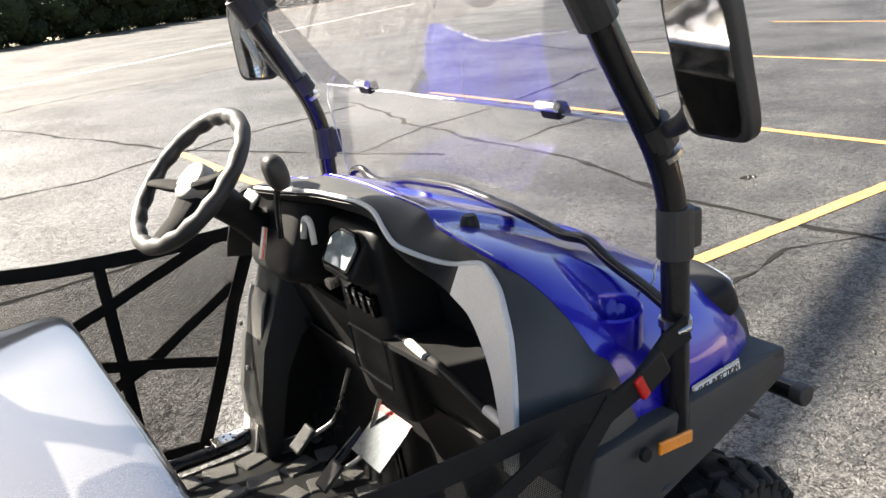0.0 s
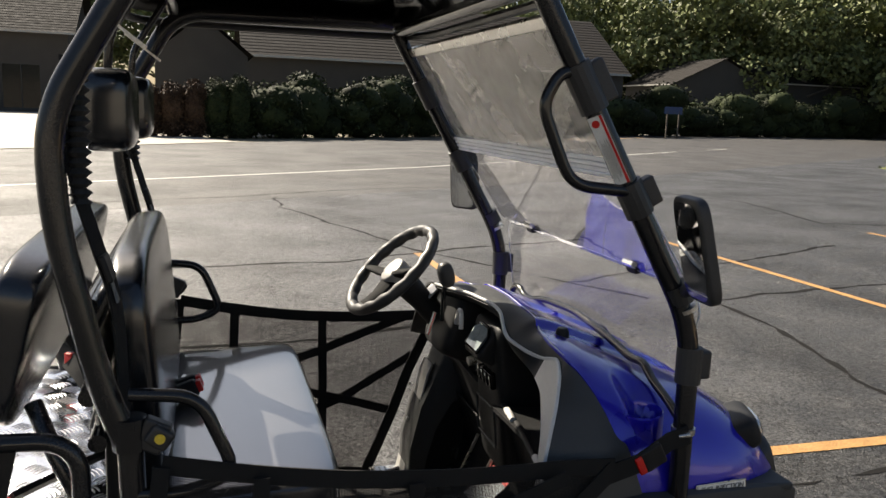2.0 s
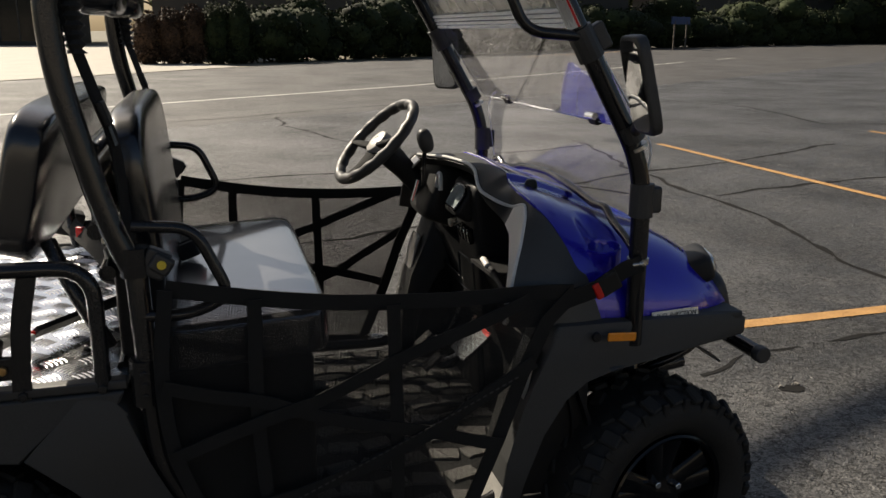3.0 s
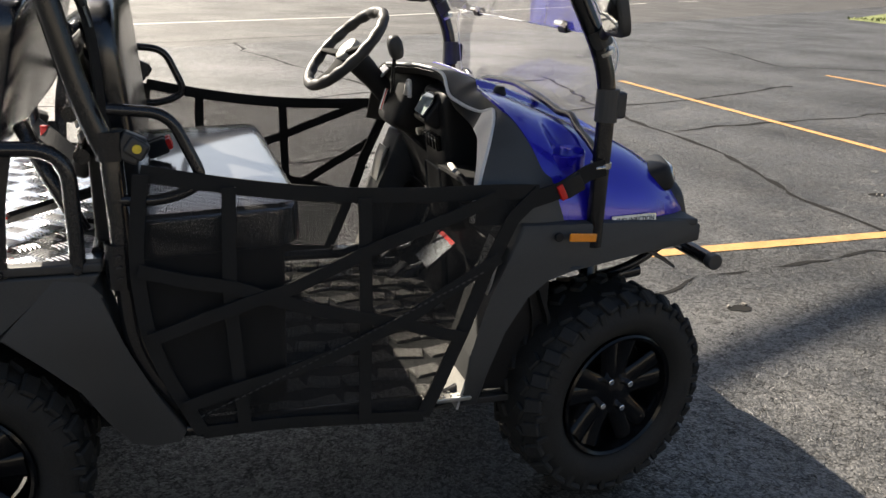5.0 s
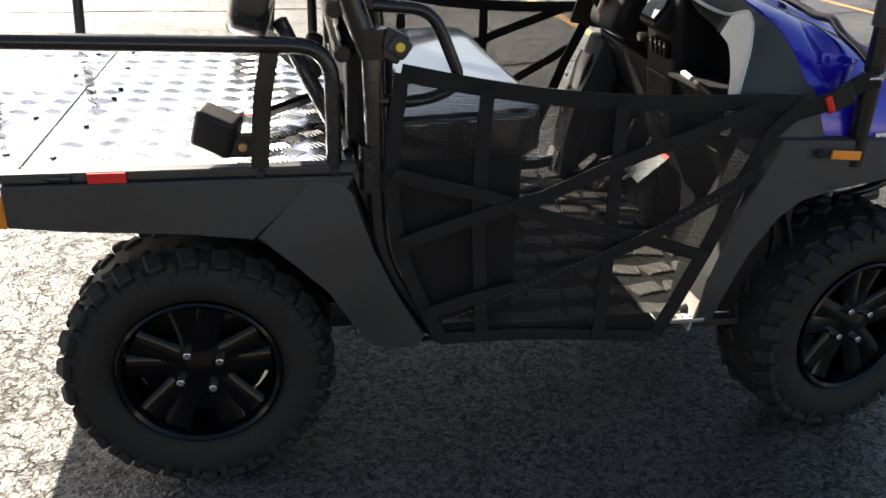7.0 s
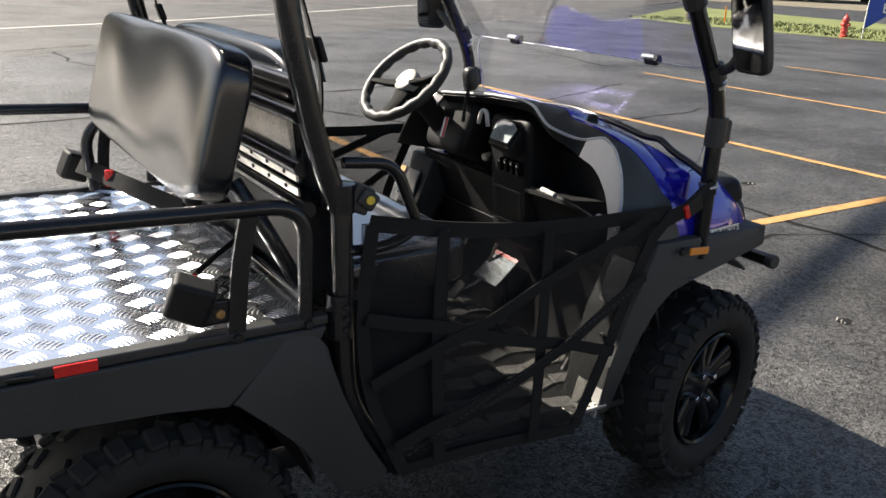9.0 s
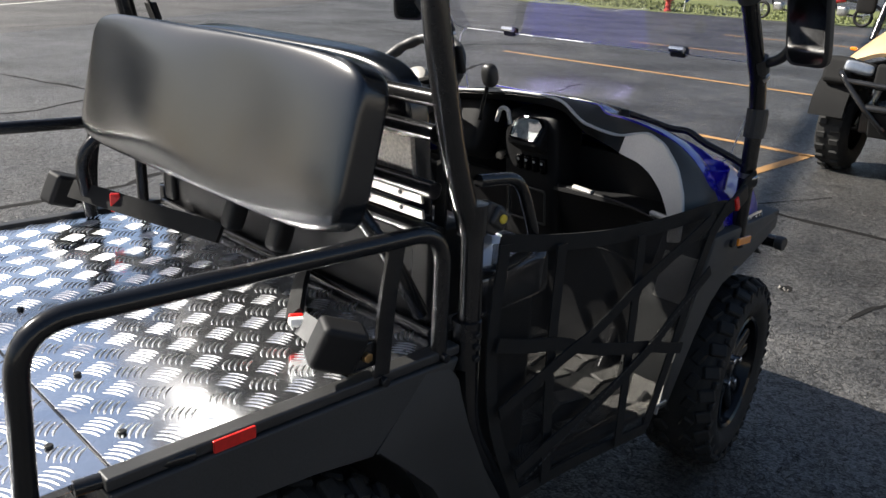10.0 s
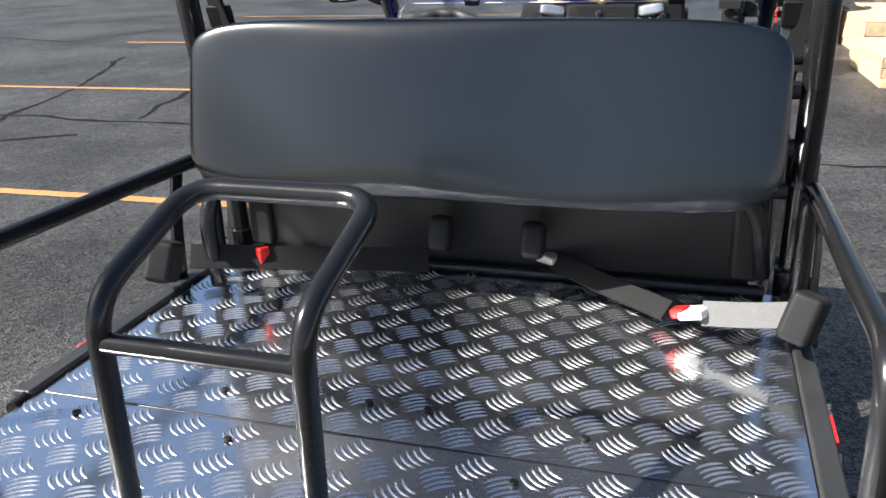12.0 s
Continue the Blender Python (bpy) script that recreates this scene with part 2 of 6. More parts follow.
# lighter copy of the black webbing, sunlight put into its colour
WEB_SUNLIT = material("sunlit_grey_webbing", (0.1, 0.1, 0.1), 0.6, 0, 0.2, 20, 500, 0.5)
RED = material("red_plastic", (0.62, 0.02, 0.015), 0.3, 0, 0.1, 10, 100, 0.02)
AMBER = material("amber_reflector", (0.85, 0.27, 0.01), 0.18, 0, 0.1, 30, 400, 0.2, coat=1)
YELLOW_CAP = material("yellow_sticker", (0.75, 0.55, 0.05), 0.4, 0, 0.1, 30, 300, 0.02)
WHITE_LABEL = material("white_label", (0.75, 0.74, 0.7), 0.4, 0, 0.06, 20, 300, 0.02)
INK = material("dark_ink", (0.02, 0.02, 0.02), 0.5, 0, 0.1, 20, 300, 0.0)
LAMP_LENS = material("headlamp_lens", (0.38, 0.40, 0.43), 0.08, 0.6, 0.1, 12, 60, 0.1, coat=1)
SCREEN = material("gauge_screen", (0.3, 0.34, 0.34), 0.08, 0.0, 0.15, 30, 100, 0.0, coat=1)
FLOOR_MAT = material("grey_rubber_mat", (0.13, 0.127, 0.12), 0.65, 0, 0.2, 12, 200, 0.3)
WINDSHIELD = glass_material("polycarbonate_pane", (0.99, 0.99, 1.0), 0.022, 0.0, 1.62)
THIN_PANE = glass_material("thin_clear_film", (0.99, 0.99, 1.0), 0.015, 0.0, 1.2)
DUSTY_PANE = glass_material("dusty_polycarbonate_pane", (0.99, 0.98, 0.97), 0.36)
STONE = material("grey_stone", (0.16, 0.15, 0.135), 0.8, 0, 0.2, 20, 90, 0.4)
PANE_EDGE = material("frosted_pane_edge", (0.85, 0.86, 0.92), 0.35, 0, 0.1, 20, 200, 0.05)
WINDOW_GLASS = glass_material("window_glass", (0.7, 0.75, 0.75), 0.01)
NET = net_material()
TAN_PAINT = material("tan_paint", (0.62, 0.43, 0.23), 0.4, 0, 0.1, 4, 200, 0.03, coat=0.4)
WOOD = material("pale_pine_board", (0.55, 0.40, 0.24), 0.7, 0, 0.25, 10, 90, 0.3, island=0.15)
ASPHALT = material("lot_asphalt", (0.027, 0.0257, 0.0237), 0.66, 0, 0.3, 3.2, 95, 1.0, color2=(0.063, 0.060, 0.0555), rough_vary=0.1, dist=0.008, spec=0.2, cells=7, coat=0.66, coat_rough=0.41)
ASPHALT.node_tree.nodes["Principled BSDF"].inputs["Coat IOR"].default_value = 1.6
ROAD_MAT = material("road_asphalt", (0.024, 0.021, 0.018), 0.75, 0, 0.25, 0.5, 60, 0.9, color2=(0.042, 0.037, 0.032), dist=0.008, spec=0.5, cells=5, coat=0.35, coat_rough=0.6)
CONCRETE = material("pale_drive_concrete", (0.36, 0.33, 0.28), 0.75, 0, 0.15, 0.8, 40, 0.5, dist=0.004)
YELLOW_LINE = material("worn_yellow_paint", (0.40, 0.21, 0.07), 0.65, 0, 0.25, 9, 80, 0.8, color2=(0.50, 0.28, 0.10), dist=0.005)
WHITE_LINE = material("worn_white_paint", (0.5, 0.49, 0.45), 0.65, 0, 0.2, 9, 80, 0.6, dist=0.005)
TAR = material("crack_tar", (0.008, 0.0075, 0.007), 0.85, 0, 0.3, 30, 120, 0.6, spec=0.15)
SOIL = material("dry_soil", (0.13, 0.115, 0.08), 0.85, 0, 0.3, 0.3, 12, 0.8, dist=0.02)
GRASS = material("grass", (0.105, 0.135, 0.035), 0.75, 0, 0.3, 0.6, 30, 0.5, color2=(0.19, 0.205, 0.065), island=0.35)
BARK = material("bark", (0.09, 0.075, 0.06), 0.85, 0, 0.3, 6, 40, 1.0, dist=0.02)
LEAF = material("tree_leaf", (0.10, 0.12, 0.04), 0.7, 0, 0.25, 0.6, 20, 0.1, color2=(0.20, 0.22, 0.09), island=0.6, spec=0.3)
HEDGE_LEAF = material("hedge_leaf", (0.018, 0.028, 0.010), 0.75, 0, 0.25, 0.8, 20, 0.1, color2=(0.038, 0.046, 0.017), island=0.5, spec=0.15)
RED_LEAF = material("reddish_hedge_leaf", (0.05, 0.030, 0.018), 0.75, 0, 0.25, 0.8, 20, 0.1, island=0.5, spec=0.15)
STUCCO = material("grey_siding", (0.06, 0.055, 0.05), 0.85, 0, 0.1, 1.0, 30, 0.4, dist=0.005, spec=0.2)
SHINGLE = material("brown_shingle", (0.020, 0.0175, 0.016), 0.9, 0, 0.2, 2.0, 14, 0.5, dist=0.02, island=0.15, spec=0.2)
POLE_WOOD = material("weathered_pole", (0.11, 0.092, 0.075), 0.8, 0, 0.25, 4, 60, 0.8)
WALL_PLAIN = material("dealer_wall", (0.3, 0.28, 0.25), 0.8, 0, 0.08, 0.7, 30, 0.3)
BANNER_BLUE = material("blue_banner_cloth", (0.035, 0.075, 0.36), 0.7, 0, 0.15, 4, 200, 0.2)
HYDRANT_RED = material("hydrant_red", (0.45, 0.05, 0.04), 0.5, 0, 0.15, 10, 80, 0.1)


# ---- mesh tools ----
def flatten(me, limit):
    """Normals weighted by face area, so that the broad faces of bevelled boxes stay flat."""
    nf, nl = len(me.polygons), len(me.loops)
    fn, fa = np.zeros(nf * 3, np.float32), np.zeros(nf, np.float32)
    me.polygons.foreach_get("normal", fn)
    me.polygons.foreach_get("area", fa)
    fn = fn.reshape(-1, 3)
    lv, total = np.zeros(nl, np.int32), np.zeros(nf, np.int32)
    me.loops.foreach_get("vertex_index", lv)
    me.polygons.foreach_get("loop_total", total)
    lf = np.repeat(np.arange(nf), total)
    vn = np.zeros((len(me.vertices), 3))
    np.add.at(vn, lv, fn[lf] * (fa[lf] ** 2)[:, None])
    vn /= np.maximum(np.linalg.norm(vn, axis=1), 1e-20)[:, None]
    out = vn[lv]
    hard = (out * fn[lf]).sum(axis=1) < limit
    out[hard] = fn[lf][hard]
    me.normals_split_custom_set(out.tolist())


def part(name, bm, mat, parent=None, label="", smooth=38, kind=""):
    me = bpy.data.meshes.new(name)
    bmesh.ops.recalc_face_normals(bm, faces=bm.faces)
    bm.to_mesh(me)
    bm.free()
    me.materials.append(mat)
    if smooth:
        me.shade_smooth()
        me.set_sharp_from_angle(angle=radians(smooth))
        if len(me.polygons) < 160:
            flatten(me, math.cos(radians(smooth)))
    ob = new(name, me)
    ob.parent = parent
    return tagged(ob, label=label, kind=kind)


def empty(name, at=(0, 0, 0)):
    e = new(name)
    e.location = at
    e.empty_display_size = 0.1
    return e


def thing(name, at, label, category, group="", kind=""):
    return tagged(empty(name, at), label, category, group, kind)


def box(size, m=None, bevel=0.0, seg=2, bm=None):
    """A box with rounded edges, centred, then moved by m."""
    own = bmesh.new()
    bmesh.ops.create_cube(own, size=1)
    bmesh.ops.scale(own, vec=size, verts=own.verts)
    if bevel:
        bmesh.ops.bevel(own, geom=list(own.edges), offset=bevel, segments=seg, profile=0.5, affect="EDGES")
    if m is not None:
        bmesh.ops.transform(own, matrix=m, verts=own.verts)
    return merge(bm, own)


def merge(bm, own):
    if bm is None:
        return own
    me = bpy.data.meshes.new("tmp")
    own.to_mesh(me)
    own.free()
    bm.from_mesh(me)
    bpy.data.meshes.remove(me)
    return bm


def bend(points, r=0.05, n=5):
    """The polyline with its corners rounded."""
    p = [Vector(q) for q in points]
    out = [p[0]]
    for a, b, c in zip(p, p[1:], p[2:]):
        u, v = (a - b), (c - b)
        k = min(r, u.length * 0.45, v.length * 0.45)
        s, e = b + u.normalized() * k, b + v.normalized() * k
        for i in range(n + 1):
            f = i / n
            out.append((1 - f) ** 2 * s + 2 * f * (1 - f) * b + f * f * e)
    out.append(p[-1])
    return out


def tube(points, r, seg=12, closed=False, bm=None, flat=1.0, up=None):
    """A round (or flattened) bar along points."""
    bm = bm or bmesh.new()
    p = [Vector(q) for q in points]
    n = len(p)
    rings = []
    normal = None
    for i in range(n):
        a = p[(i - 1) % n] if closed or i else p[0]
        c = p[(i + 1) % n] if closed or i < n - 1 else p[-1]
        d = (c - a).normalized()
        if normal is None:
            ref = Vector(up) if up else (Vector((0, 0, 1)) if abs(d.z) < 0.9 else Vector((1, 0, 0)))
            normal = d.cross(ref).normalized()
        normal = (normal - d * normal.dot(d)).normalized()
        bi = d.cross(normal)
        rr = r[i] if isinstance(r, (list, tuple)) else r
        rings.append([bm.verts.new(p[i] + normal * math.cos(t) * rr + bi * math.sin(t) * rr * flat)
                      for t in (2 * math.pi * j / seg for j in range(seg))])
    for i in range(n if closed else n - 1):
        a, b = rings[i], rings[(i + 1) % n]
        for j in range(seg):
            bm.faces.new((a[j], a[(j + 1) % seg], b[(j + 1) % seg], b[j]))
    if not closed:
        bm.faces.new(rings[0])
        bm.faces.new(rings[-1][::-1])
    return bm


def strap(points, width, thick, side, bm=None):
    """A flat band along points; side: the direction across the band's width."""
    bm = bm or bmesh.new()
    p = [Vector(q) for q in points]
    rings = []
    for i, q in enumerate(p):
        d = (p[min(i + 1, len(p) - 1)] - p[max(i - 1, 0)]).normalized()
        s = Vector(side)
        s = (s - d * s.dot(d)).normalized()
        n = d.cross(s)
        rings.append([bm.verts.new(q + s * a * width / 2 + n * b * thick / 2) for a, b in ((-1, -1), (1, -1), (1, 1), (-1, 1))])
    for a, b in zip(rings, rings[1:]):
        for j in range(4):
            bm.faces.new((a[j], a[(j + 1) % 4], b[(j + 1) % 4], b[j]))
    bm.faces.new(rings[0])
    bm.faces.new(rings[-1][::-1])
    return bm


def prism(outline, y0, y1, bevel=0.0, bm=None):
    """An outline of (x, z) pushed from y0 to y1."""
    own = bmesh.new()
    a = [own.verts.new((x, y0, z)) for x, z in outline]
    b = [own.verts.new((x, y1, z)) for x, z in outline]
    n = len(outline)
    own.faces.new(a)
    own.faces.new(b[::-1])
    for i in range(n):
        own.faces.new((a[i], b[i], b[(i + 1) % n], a[(i + 1) % n]))
    if bevel:
        bmesh.ops.bevel(own, geom=[e for e in own.edges], offset=bevel, segments=2, profile=0.5, affect="EDGES")
    return merge(bm, own)


def sheet(fn, nu, nv, thick=0.0, bm=None):
    """A surface fn(u, v) with u, v from 0 to 1, given a thickness along its normal."""
    own = bmesh.new()
    g = [[own.verts.new(fn(i / nu, j / nv)) for j in range(nv + 1)] for i in range(nu + 1)]
    for i in range(nu):
        for j in range(nv):
            own.faces.new((g[i][j], g[i + 1][j], g[i + 1][j + 1], g[i][j + 1]))
    if thick:
        bmesh.ops.recalc_face_normals(own, faces=own.faces)
        bmesh.ops.solidify(own, geom=own.faces, thickness=thick)
    return merge(bm, own)


def lathe(profile, seg, m=None, bm=None):
    """Profile of (radius, y) turned about the y axis."""
    own = bmesh.new()
    rings = [[own.verts.new((r * math.cos(2 * math.pi * j / seg), y, r * math.sin(2 * math.pi * j / seg))) for j in range(seg)] for r, y in profile]
    for a, b in zip(rings, rings[1:]):
        for j in range(seg):
            own.faces.new((a[j], a[(j + 1) % seg], b[(j + 1) % seg], b[j]))
    if m is not None:
        bmesh.ops.transform(own, matrix=m, verts=own.verts)
    return merge(bm, own)


def disc(r, depth, m, seg=20, bevel=0.0, bm=None):
    own = bmesh.new()
    bmesh.ops.create_cone(own, cap_ends=True, segments=seg, radius1=r, radius2=r, depth=depth)
    if bevel:
        bmesh.ops.bevel(own, geom=[e for e in own.edges if len(e.link_faces) == 2 and any(len(f.verts) > 4 for f in e.link_faces)], offset=bevel, segments=2, profile=0.5, affect="EDGES")
    bmesh.ops.transform(own, matrix=m, verts=own.verts)
    return merge(bm, own)


def cushion(size, m, power=5.0, nu=26, bm=None, crown=0.0, seam=None):
    """A padded block: a superellipsoid, puffed by crown."""
    own = bmesh.new()
    bmesh.ops.create_cube(own, size=2)
    bmesh.ops.subdivide_edges(own, edges=own.edges, cuts=nu, use_grid_fill=True)
    for v in own.verts:
        c = v.co
        k = (abs(c.x) ** power + abs(c.y) ** power + abs(c.z) ** power) ** (1 / power)
        v.co = Vector((c.x / k * size[0] / 2, c.y / k * size[1] / 2, c.z / k * size[2] / 2))
        if crown:
            v.co.x *= 1 + crown * (1 - (2 * v.co.y / size[1]) ** 2) * (1 - (2 * v.co.z / size[2]) ** 2)
    bmesh.ops.transform(own, matrix=m, verts=own.verts)
    return merge(bm, own)


def words(text, size, m, mat, parent, name="lettering", label="", depth=0.0006, shear=0.0):
    cu = bpy.data.curves.new(name, "FONT")
    cu.body, cu.size, cu.extrude, cu.align_x, cu.align_y, cu.shear = text, size, depth, "CENTER", "CENTER", shear
    tmp = new("tmp", cu)
    me = bpy.data.meshes.new_from_object(tmp.evaluated_get(bpy.context.evaluated_depsgraph_get()))
    bpy.data.objects.remove(tmp)
    me.materials.clear()
    me.materials.append(mat)
    me.transform(m)
    ob = new(name, me)
    ob.parent = parent
    return tagged(ob, label=label)


MIRROR_Y = Matrix.Diagonal((1, -1, 1, 1))


def flip(bm, side):
    """bm built for the right side (side -1 means keep), mirrored over for the other."""
    if side > 0:
        bmesh.ops.transform(bm, matrix=MIRROR_Y, verts=bm.verts)
        bmesh.ops.reverse_faces(bm, faces=bm.faces)
    return bm


# ---- ground, road, markings ----
def flat(name, points, z, mat, parent=None, label="", kind="structure", thick=0.0, seed=0):
    bm = bmesh.new()
    f = bm.faces.new([bm.verts.new((x, y, z)) for x, y in points])
    if thick:
        r = bmesh.ops.extrude_face_region(bm, geom=[f])
        for v in r["geom"]:
            if isinstance(v, bmesh.types.BMVert):
                v.co.z -= thick
    ob = part(name, bm, mat, parent, label, smooth=0)
    return tagged(ob, kind=kind) if kind else ob


ground = flat("ground", [(-900, -900), (900, -900), (900, 900), (-900, 900)], -0.03, SOIL, label="dry bare soil reaching to the horizon")
tagged(ground, category="ground")
ROAD_NEAR = [(-60, -23.0), (-2.7, 10.0), (13.5, 19.9), (38.0, 37.0), (150.0, 118.0)]
ROAD_FAR = [(-60, -19.0), (-6.4, 24.4), (2.0, 34.5), (26.6, 57.5), (130.0, 160.0)]
pavement = flat("pavement", [(-60, -60), (70, -60), (70, 59.5), *ROAD_NEAR[3:0:-1], (-60, -23.0)], 0.0, ASPHALT,
                label="worn grey asphalt of a parking lot, cracked and patched", thick=0.025)
tagged(pavement, category="parking lot")
road = flat("road", ROAD_NEAR + ROAD_FAR[::-1], 0.0, ROAD_MAT, label="grey asphalt road beside the parking lot", thick=0.025)
tagged(road, category="road")


def stripe(name, pts, width, mat, label, wob=0.008, z=0.004, parent=None):
    """A painted or tarred line along pts with uneven edges."""
    bm = bmesh.new()
    p = [Vector((x, y, 0)) for x, y in pts]
    fine = []
    for a, b in zip(p, p[1:]):
        n = max(1, int((b - a).length / 0.12))
        n = min(n, 120)
        fine += [a.lerp(b, i / n) for i in range(n)]
    fine.append(p[-1])
    rows = []
    for i, q in enumerate(fine):
        d = (fine[min(i + 1, len(fine) - 1)] - fine[max(i - 1, 0)]).normalized()
        s = Vector((-d.y, d.x, 0))
        w1, w2 = (width / 2 + wob * (noise.noise((q.x * 5, q.y * 5, k * 7.3)) * 1.4) for k in (1, 2))
        rows.append((bm.verts.new(q + s * w1 + Vector((0, 0, z))), bm.verts.new(q - s * w2 + Vector((0, 0, z)))))
    for a, b in zip(rows, rows[1:]):
        bm.faces.new((a[0], a[1], b[1], b[0]))
    ob = part(name, bm, mat, parent, label, smooth=0)
    return tagged(ob, kind="structure", category="" if parent else "marking")


YL = "worn yellow parking line painted on the asphalt"
stripe("yellow_line", [(2.93, 1.25), (6.70, 1.31)], 0.10, YELLOW_LINE, YL, 0.004)
stripe("yellow_line", [(2.98, 1.30), (2.93, 7.15)], 0.10, YELLOW_LINE, YL, 0.004)
stripe("yellow_line", [(6.70, 1.26), (6.58, 8.0)], 0.10, YELLOW_LINE, YL, 0.004)
stripe("yellow_line", [(10.6, 0.6), (10.62, 8.55)], 0.10, YELLOW_LINE, YL, 0.004)
stripe("yellow_line", [(15.0, 0.6), (14.9, 8.8)], 0.10, YELLOW_LINE, YL, 0.004)
stripe("yellow_line", [(19.3, 0.6), (19.2, 9.0)], 0.10, YELLOW_LINE, YL, 0.004)
stripe("yellow_line", [(23.5, 0.6), (23.4, 9.0)], 0.10, YELLOW_LINE, YL, 0.004)
stripe("white_line", [(-25, -4.0), (-3.8, 14.1), (6.3, 21.2), (24.0, 36.2)], 0.14, WHITE_LINE, "faded white edge line of the road")
stripe("white_line", [(28.0, 39.5), (31.0, 42.0)], 0.14, WHITE_LINE, "faded white edge line of the road")
stripe("yellow_line", [(19.0, 46.0), (120.0, 138.0)], 0.22, YELLOW_LINE, "yellow centre line of the road")
CL = "dark sealed crack running across the asphalt"
CRACKS = [
    [(1.75, 13.0), (1.78, 11.5), (2.36, 9.45), (2.95, 7.4), (4.0, 5.45), (4.5, 4.6)],
    [(-4.0, 6.2), (-1.0, 6.3), (0.8, 6.5), (1.98, 6.7), (2.83, 7.12), (4.2, 7.7), (5.5, 8.1)],
    [(5.6, 8.6), (5.5, 8.0), (5.15, 5.9), (5.06, 4.7), (4.99, 3.5), (4.82, 2.8), (4.67, 2.04), (4.63, 1.5), (4.68, 0.33), (4.62, -0.5), (4.5, -2.5)],
    [(5.15, 4.49), (5.97, 4.7), (6.72, 4.84), (8.5, 5.2)],
    [(4.0, 5.42), (5.14, 5.9), (6.6, 6.3), (9.0, 7.4)],
    [(-3.5, 11.0), (0.5, 12.8), (2.55, 14.1), (4.74, 15.2), (8.0, 16.0)],
    [(10.5, 14.7), (11.4, 12.8), (10.7, 9.6), (13.0, 9.0)],
    [(2.6, 0.75), (3.3, 0.85), (3.73, 0.98), (4.35, 0.95), (5.4, 0.55)],
    [(-6.0, 3.6), (-2.0, 3.3), (1.5, 3.7), (3.2, 4.2)],
    [(3.0, -0.4), (3.9, -0.55), (4.6, -0.45), (6.0, -0.9)],
]
for k, c in enumerate(CRACKS):
    pts = []
    for a, b in zip(c, c[1:]):
        for i in range(6):
            f = i / 6
            x, y = a[0] + (b[0] - a[0]) * f, a[1] + (b[1] - a[1]) * f
            w = noise.noise((x * 1.7 + k, y * 1.7, 3)) * 0.12
            pts.append((x + w, y - w))
    pts.append(c[-1])
    stripe("crack", pts, 0.048 if k not in (7, 9) else 0.014, TAR, CL, 0.026, 0.003, pavement)

# pavement edge strip of the drive over the road
flat("driveway", [(-60, 22.0), (-9.0, 22.0), (-6.6, 24.6), (2.0, 34.9), (0.5, 38.0), (-2.5, 44.0), (-6.0, 88.0), (-60, 88.0)], 0.006, CONCRETE,
     label="pale sunlit concrete driveway across the road")

# chipped spots in the asphalt
def chip(x, y, r, seed):
    c = thing("pothole", (x, y, 0), "small chipped hole in the asphalt with loose stones", "pothole", kind="structure")
    rng = random.Random(seed)
    bm = bmesh.new()
    bm.faces.new([bm.verts.new((r * (0.7 + 0.6 * rng.random()) * math.cos(a) * 1.6, r * (0.7 + 0.6 * rng.random()) * math.sin(a), 0.003)) for a in (2 * math.pi * k / 11 for k in range(11))])
    part("hole", bm, TAR, c, "", 0)
    for k in range(4):
        q = bmesh.new()
        bmesh.ops.create_icosphere(q, subdivisions=1, radius=0.006 + 0.006 * rng.random())
        for v in q.verts:
            v.co *= 0.7 + 0.5 * rng.random()
        bmesh.ops.translate(q, vec=(rng.uniform(-1.5, 1.5) * r, rng.uniform(-1, 1) * r, 0.005), verts=q.verts)
        part("stone", q, STONE, c, "", 0)


chip(2.96, 0.48, 0.035, 3)
chip(3.35, -0.06, 0.03, 4)
chip(5.32, 2.08, 0.04, 5)
chip(4.55, -0.35, 0.03, 6)


# ---- the utility vehicle ----
utv = thing("utility_vehicle", (0.8, 0, 0), "blue and black two-bench utility vehicle with roof, windshield and side nets", "utility vehicle")
V = empty("tmp_origin")  # removed below; parts are built in world place


def vp(name, bm, mat, label="", parent=None, smooth=38):
    """A part of the vehicle, or of one of its parts, built at its place in the world."""
    bmesh.ops.translate(bm, vec=(-0.8, 0, 0), verts=bm.verts)
    return part(name, bm, mat, parent or utv, label, smooth)


